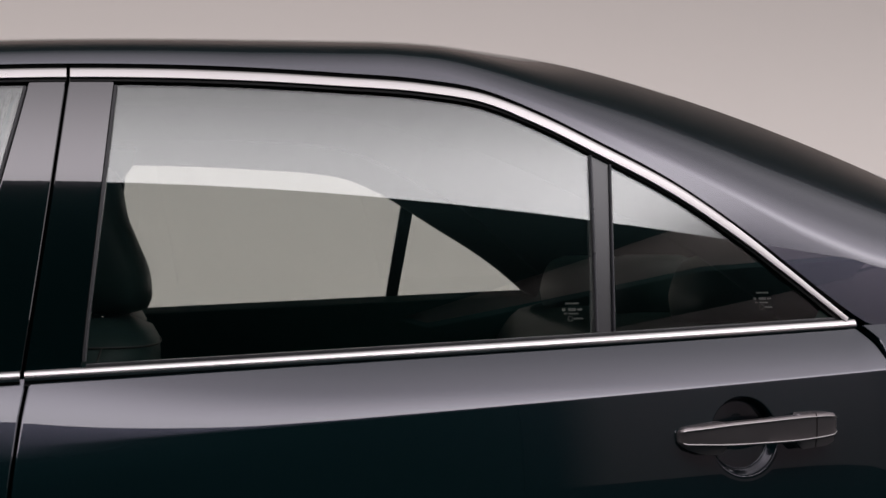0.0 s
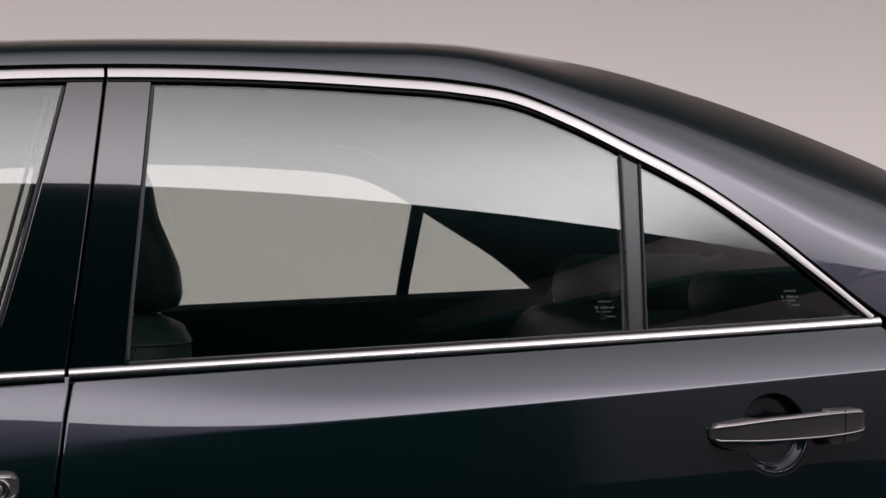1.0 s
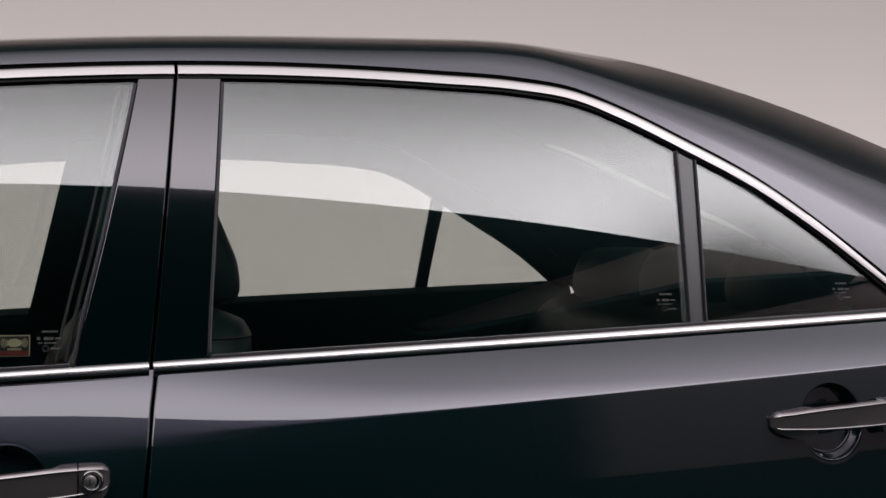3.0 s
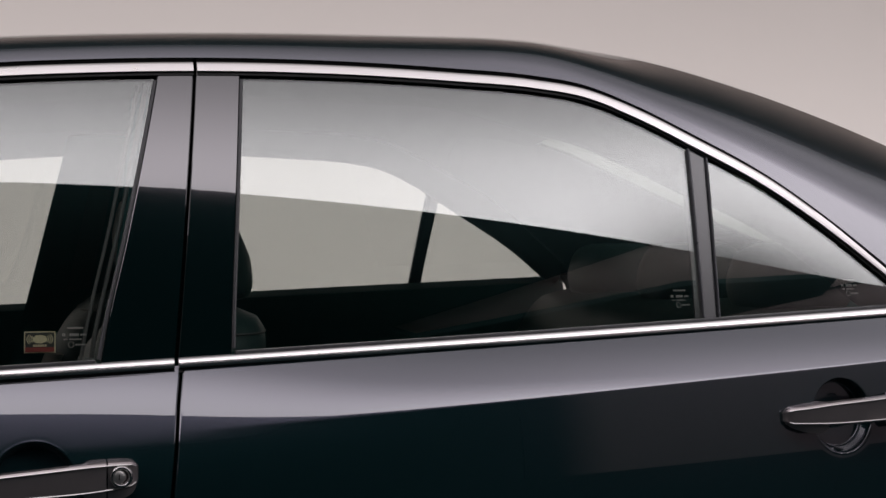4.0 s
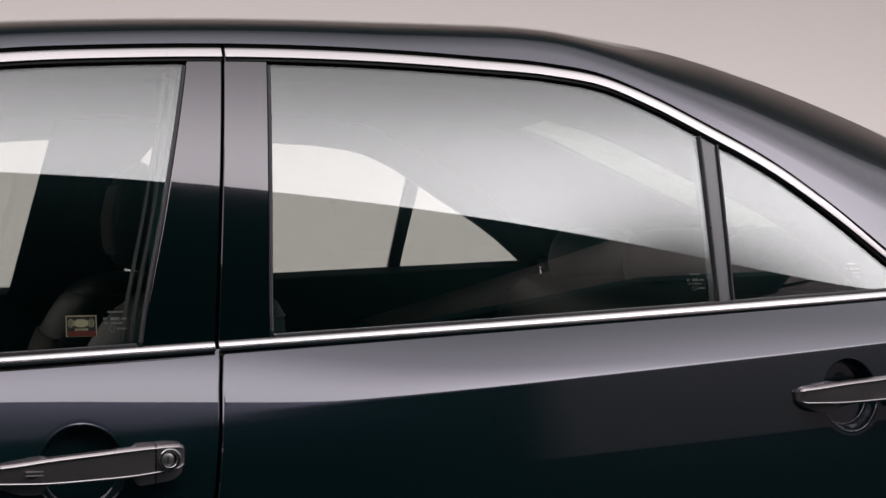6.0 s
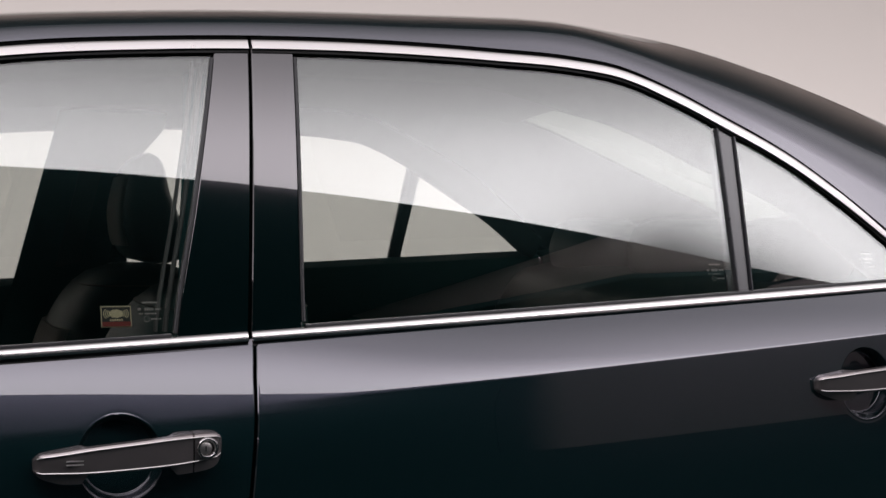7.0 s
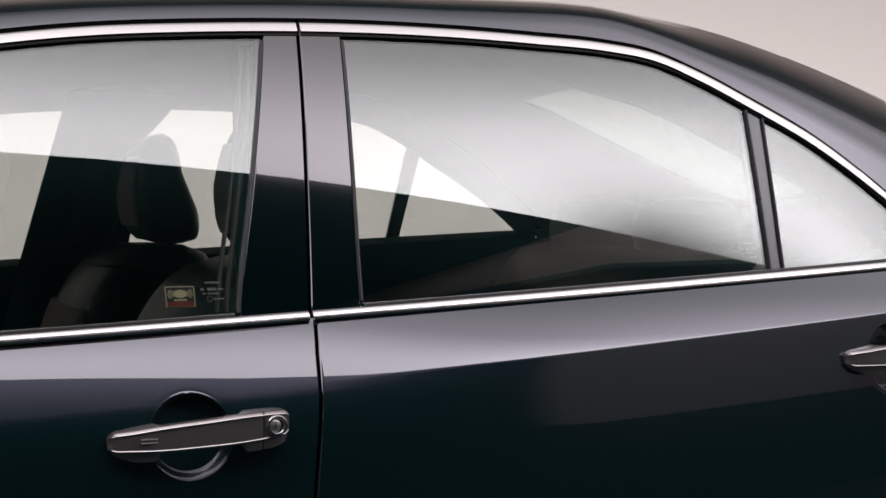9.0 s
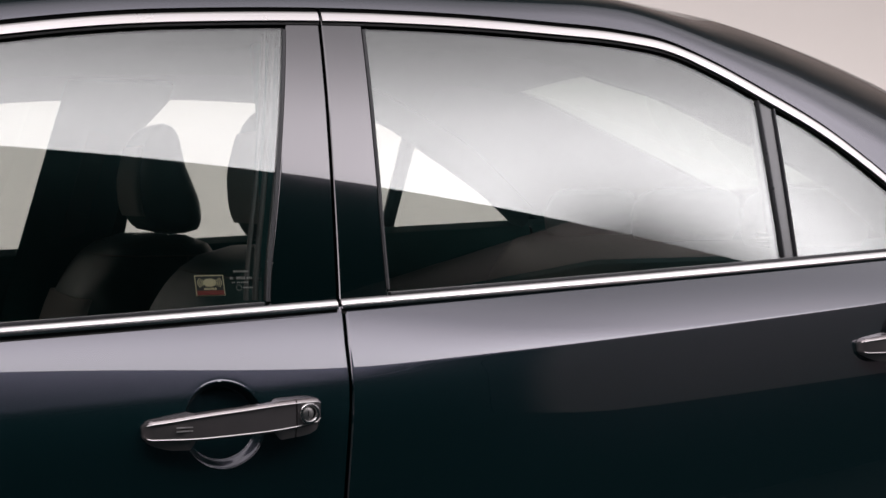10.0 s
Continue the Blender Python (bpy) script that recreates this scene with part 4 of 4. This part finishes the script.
def front_seat(y, slide):
    made = set(car.children)
    hr = carpart(loft("headrest", ringed(smooth_levels(HEADREST), y, 2.8), LEATHER, car, "black leather headrest with wedge shaped back"))
    back = carpart(loft("seat_backrest", ringed(smooth_levels(BACKREST, 44), y, 3.2), LEATHER, car, "black leather front seat backrest with stitched seam"))
    ins = [(z, a - 0.004, a + 0.06, w * 0.78) for z, a, b, w in smooth_levels(BACKREST, 24)[1:-4]]
    loft("seat_insert", ringed(ins, y, 4.0), FABRIC, back, "dark grey cloth centre panel")
    ins = [(z, a - 0.003, a + 0.03, w * 0.72) for z, a, b, w in smooth_levels(HEADREST, 20)[3:-4]]
    loft("headrest_insert", ringed(ins, y, 4.0), FABRIC, hr, "dark grey cloth headrest front")
    # stitched seams: one round the top, one down the back
    lv = (0.966, *[float(eased(0.966, [r[0] for r in BACKREST], [r[k] for r in BACKREST])) for k in (1, 2, 3)])
    ring = [Vector(p) for p in ringed([(lv[0], lv[1] - 0.001, lv[2] + 0.001, lv[3] + 0.001)], y, 3.2, 60)[0]]
    rings = []
    for k, p in enumerate(ring + ring[:1]):
        o = (p - Vector(((lv[1] + lv[2]) / 2, y, p.z))).normalized() * 0.0016
        u = Vector((0, 0, 0.0016))
        rings.append([p + o, p + u, p - o, p - u])
    loft("seam", rings, SEAM, back, "raised grey stitched seam", caps=False)
    rings = []
    for z in np.linspace(0.70, 0.966, 16):
        a, b, w = (float(eased(z, [r[0] for r in BACKREST], [r[k] for r in BACKREST])) for k in (1, 2, 3))
        p = Vector(((a + b) / 2 + 0.3 * (b - a) / 2, y - w * (1 - 0.3 ** 3.2) ** (1 / 3.2) - 0.0008, z))
        rings.append([p + Vector(c) for c in ((0.0014, 0, 0), (0, -0.0014, 0), (-0.0014, 0, 0), (0, 0.0014, 0))])
    loft("seam", rings, SEAM, back, "raised grey stitched seam")
    bm = cushion(bmesh.new(), (-0.34, y, 0.40), (0.27, 0.26, 0.09), 3.4, 0.0, 0.05)
    carpart(part("seat_cushion", bm, LEATHER, car, "black leather front seat cushion"))
    for dy in (-0.06, 0.06):
        loft("headrest_post", [[(0.07 + 0.02 * f + 0.006 * math.cos(a), y + dy + 0.006 * math.sin(a), 0.96 + 0.07 * f) for a in np.linspace(0, 6.28, 9)[:-1]] for f in (0, 1)], CHROME, hr, "chrome headrest post")
    for ob in set(car.children) - made:
        ob.location.x += slide


for y, slide in ((-0.37, 0.0), (0.37, -0.018)):
    front_seat(y, slide)
REARBACK = [(0.4, 0.68, 0.98, 0.64), (0.6, 0.74, 1.01, 0.645), (0.8, 0.82, 1.05, 0.64), (0.92, 0.875, 1.08, 0.62), (0.965, 0.905, 1.09, 0.6), (0.985, 0.94, 1.08, 0.57), (0.99, 0.97, 1.06, 0.54)]
carpart(loft("rear_backrest", ringed(smooth_levels(REARBACK, 40), 0, 5.0, 80), LEATHER, car, "black leather rear bench backrest"))
bm = cushion(bmesh.new(), (0.50, 0, 0.42), (0.28, 0.66, 0.10), 4.0)
carpart(part("rear_cushion", bm, LEATHER, car, "black leather rear bench cushion"))
REARREST = [(0.975, 0.97, 1.07, 0.09), (0.985, 0.95, 1.09, 0.115), (1.02, 0.945, 1.105, 0.13), (1.06, 0.955, 1.105, 0.125), (1.08, 0.97, 1.095, 0.11), (1.09, 0.995, 1.075, 0.08)]
for y in (-0.37, 0.0, 0.37):
    carpart(loft("rear_headrest", ringed(smooth_levels(REARREST, 20), y, 2.6), LEATHER, car, "black leather rear headrest"))
carpart(part("parcel_shelf", box(bmesh.new(), (1.06, -0.62, 0.955), (1.58, 0.62, 0.98), 0.006), TRIMPLASTIC, car, "dark felt parcel shelf"))
bm = cushion(bmesh.new(), (-1.18, 0, 0.78), (0.26, 0.70, 0.14), 4.0)
carpart(part("dashboard", bm, TRIMPLASTIC, car, "black dashboard"))


# window labels printed or stuck on the glass
def decal(name, x0, x1, z0, z1, material, parent, inset, label=""):
    xx, zz = np.linspace(x0, x1, 4), np.linspace(z0, z1, 4)
    X, Z = np.meshgrid(xx, zz, indexing="ij")
    return sheet(name, np.stack([X, cabin_y(X, Z) + inset, Z], -1), 0.0004, material, parent, label)


REAR_LEFT = [o for o in car.children if o.name == "rear_door"][0]
FRONT_LEFT = [o for o in car.children if o.name == "front_door"][0]
sx, sz = -0.1665, 0.9625
decal("warning_sticker", sx, sx + 0.034, sz, sz + 0.0235, CREAM, FRONT_LEFT, 0.0084, "small cream bordered warning sticker")
decal("sticker_field", sx + 0.0012, sx + 0.0328, sz + 0.0012, sz + 0.0223, STICKBLACK, FRONT_LEFT, 0.0079, "black sticker field")
decal("sticker_band", sx + 0.0012, sx + 0.0328, sz + 0.0012, sz + 0.0062, STICKRED, FRONT_LEFT, 0.0074, "red sticker band")


def print_shape(name, outline, material, parent, inset, label):
    """A flat printed shape on the glass, from its outline in x and z."""
    bm = bmesh.new()
    bm.faces.new([bm.verts.new((x, float(cabin_y(x, z)) + inset, z)) for x, z in outline])
    return part(name, bm, material, parent, label, smooth=False)


ex, ez = sx + 0.017, sz + 0.0150
print_shape("sticker_emblem", [(ex + 0.0082 * math.cos(a) * (1 + 0.05 * math.cos(9 * a)), ez + 0.0046 * math.sin(a) * (1 + 0.05 * math.cos(9 * a))) for a in np.linspace(0, 2 * math.pi, 49)[:-1]], CREAM, FRONT_LEFT, 0.0074, "cream oval emblem")
for r in (0.0100, 0.0122, 0.0144):
    for m in (0, math.pi):
        arc = np.linspace(-0.62, 0.62, 9)
        pts = [(ex + r * math.cos(a + m), ez + 0.62 * r * math.sin(a + m)) for a in arc] + [(ex + (r - 0.0010) * math.cos(a + m), ez + 0.62 * (r - 0.0010) * math.sin(a + m)) for a in arc[::-1]]
        print_shape("sticker_emblem", pts, CREAM, FRONT_LEFT, 0.0074, "thin cream arc")
for k in range(6):
    decal("sticker_emblem", sx + 0.0098 + 0.0025 * k, sx + 0.0116 + 0.0025 * k, sz + 0.0070, sz + 0.0092, CREAM, FRONT_LEFT, 0.0074, "cream emblem bar")


def glass_mark(x, z, parent, w=0.026):
    """Maker's mark on the glass: rows of small pale bars and a ring."""
    rows = ((0.0, 0.2, 0.9, 0.0028), (-0.0075, 0.0, 0.16, 0.004), (-0.0075, 0.3, 0.68, 0.0044), (-0.0075, 0.76, 1.0, 0.003), (-0.0125, 0.05, 0.2, 0.0018), (-0.0125, 0.3, 0.8, 0.0022), (-0.0185, 0.55, 1.0, 0.0024))
    for dz, a, b, h in rows:
        p = x + a * w
        while p < x + b * w - 0.0006:
            q = min(p + random.uniform(0.0011, 0.0021), x + b * w)
            decal("glass_print", p, q, z + dz - h * 0.36, z + dz + h * 0.36, FRIT, parent, 0.0074, "pale print on glass")
            p = q + 0.0006
    bm = bmesh.new()
    for k in range(20):
        pts = []
        for a in (k, k + 1):
            for r in (0.0034, 0.0029):
                px, pz = x + 0.36 * w + r * math.cos(a * math.pi / 10), z - 0.0185 + r * math.sin(a * math.pi / 10)
                pts.append(bm.verts.new((px, float(cabin_y(px, pz)) + 0.0074, pz)))
        bm.faces.new((pts[0], pts[1], pts[3], pts[2]))
    part("glass_print", bm, FRIT, parent, "pale ring print on glass", smooth=False)


glass_mark(0.637, 1.0255, REAR_LEFT)
glass_mark(0.902, 1.0375, REAR_LEFT)
glass_mark(-0.125, 0.9895, FRONT_LEFT)
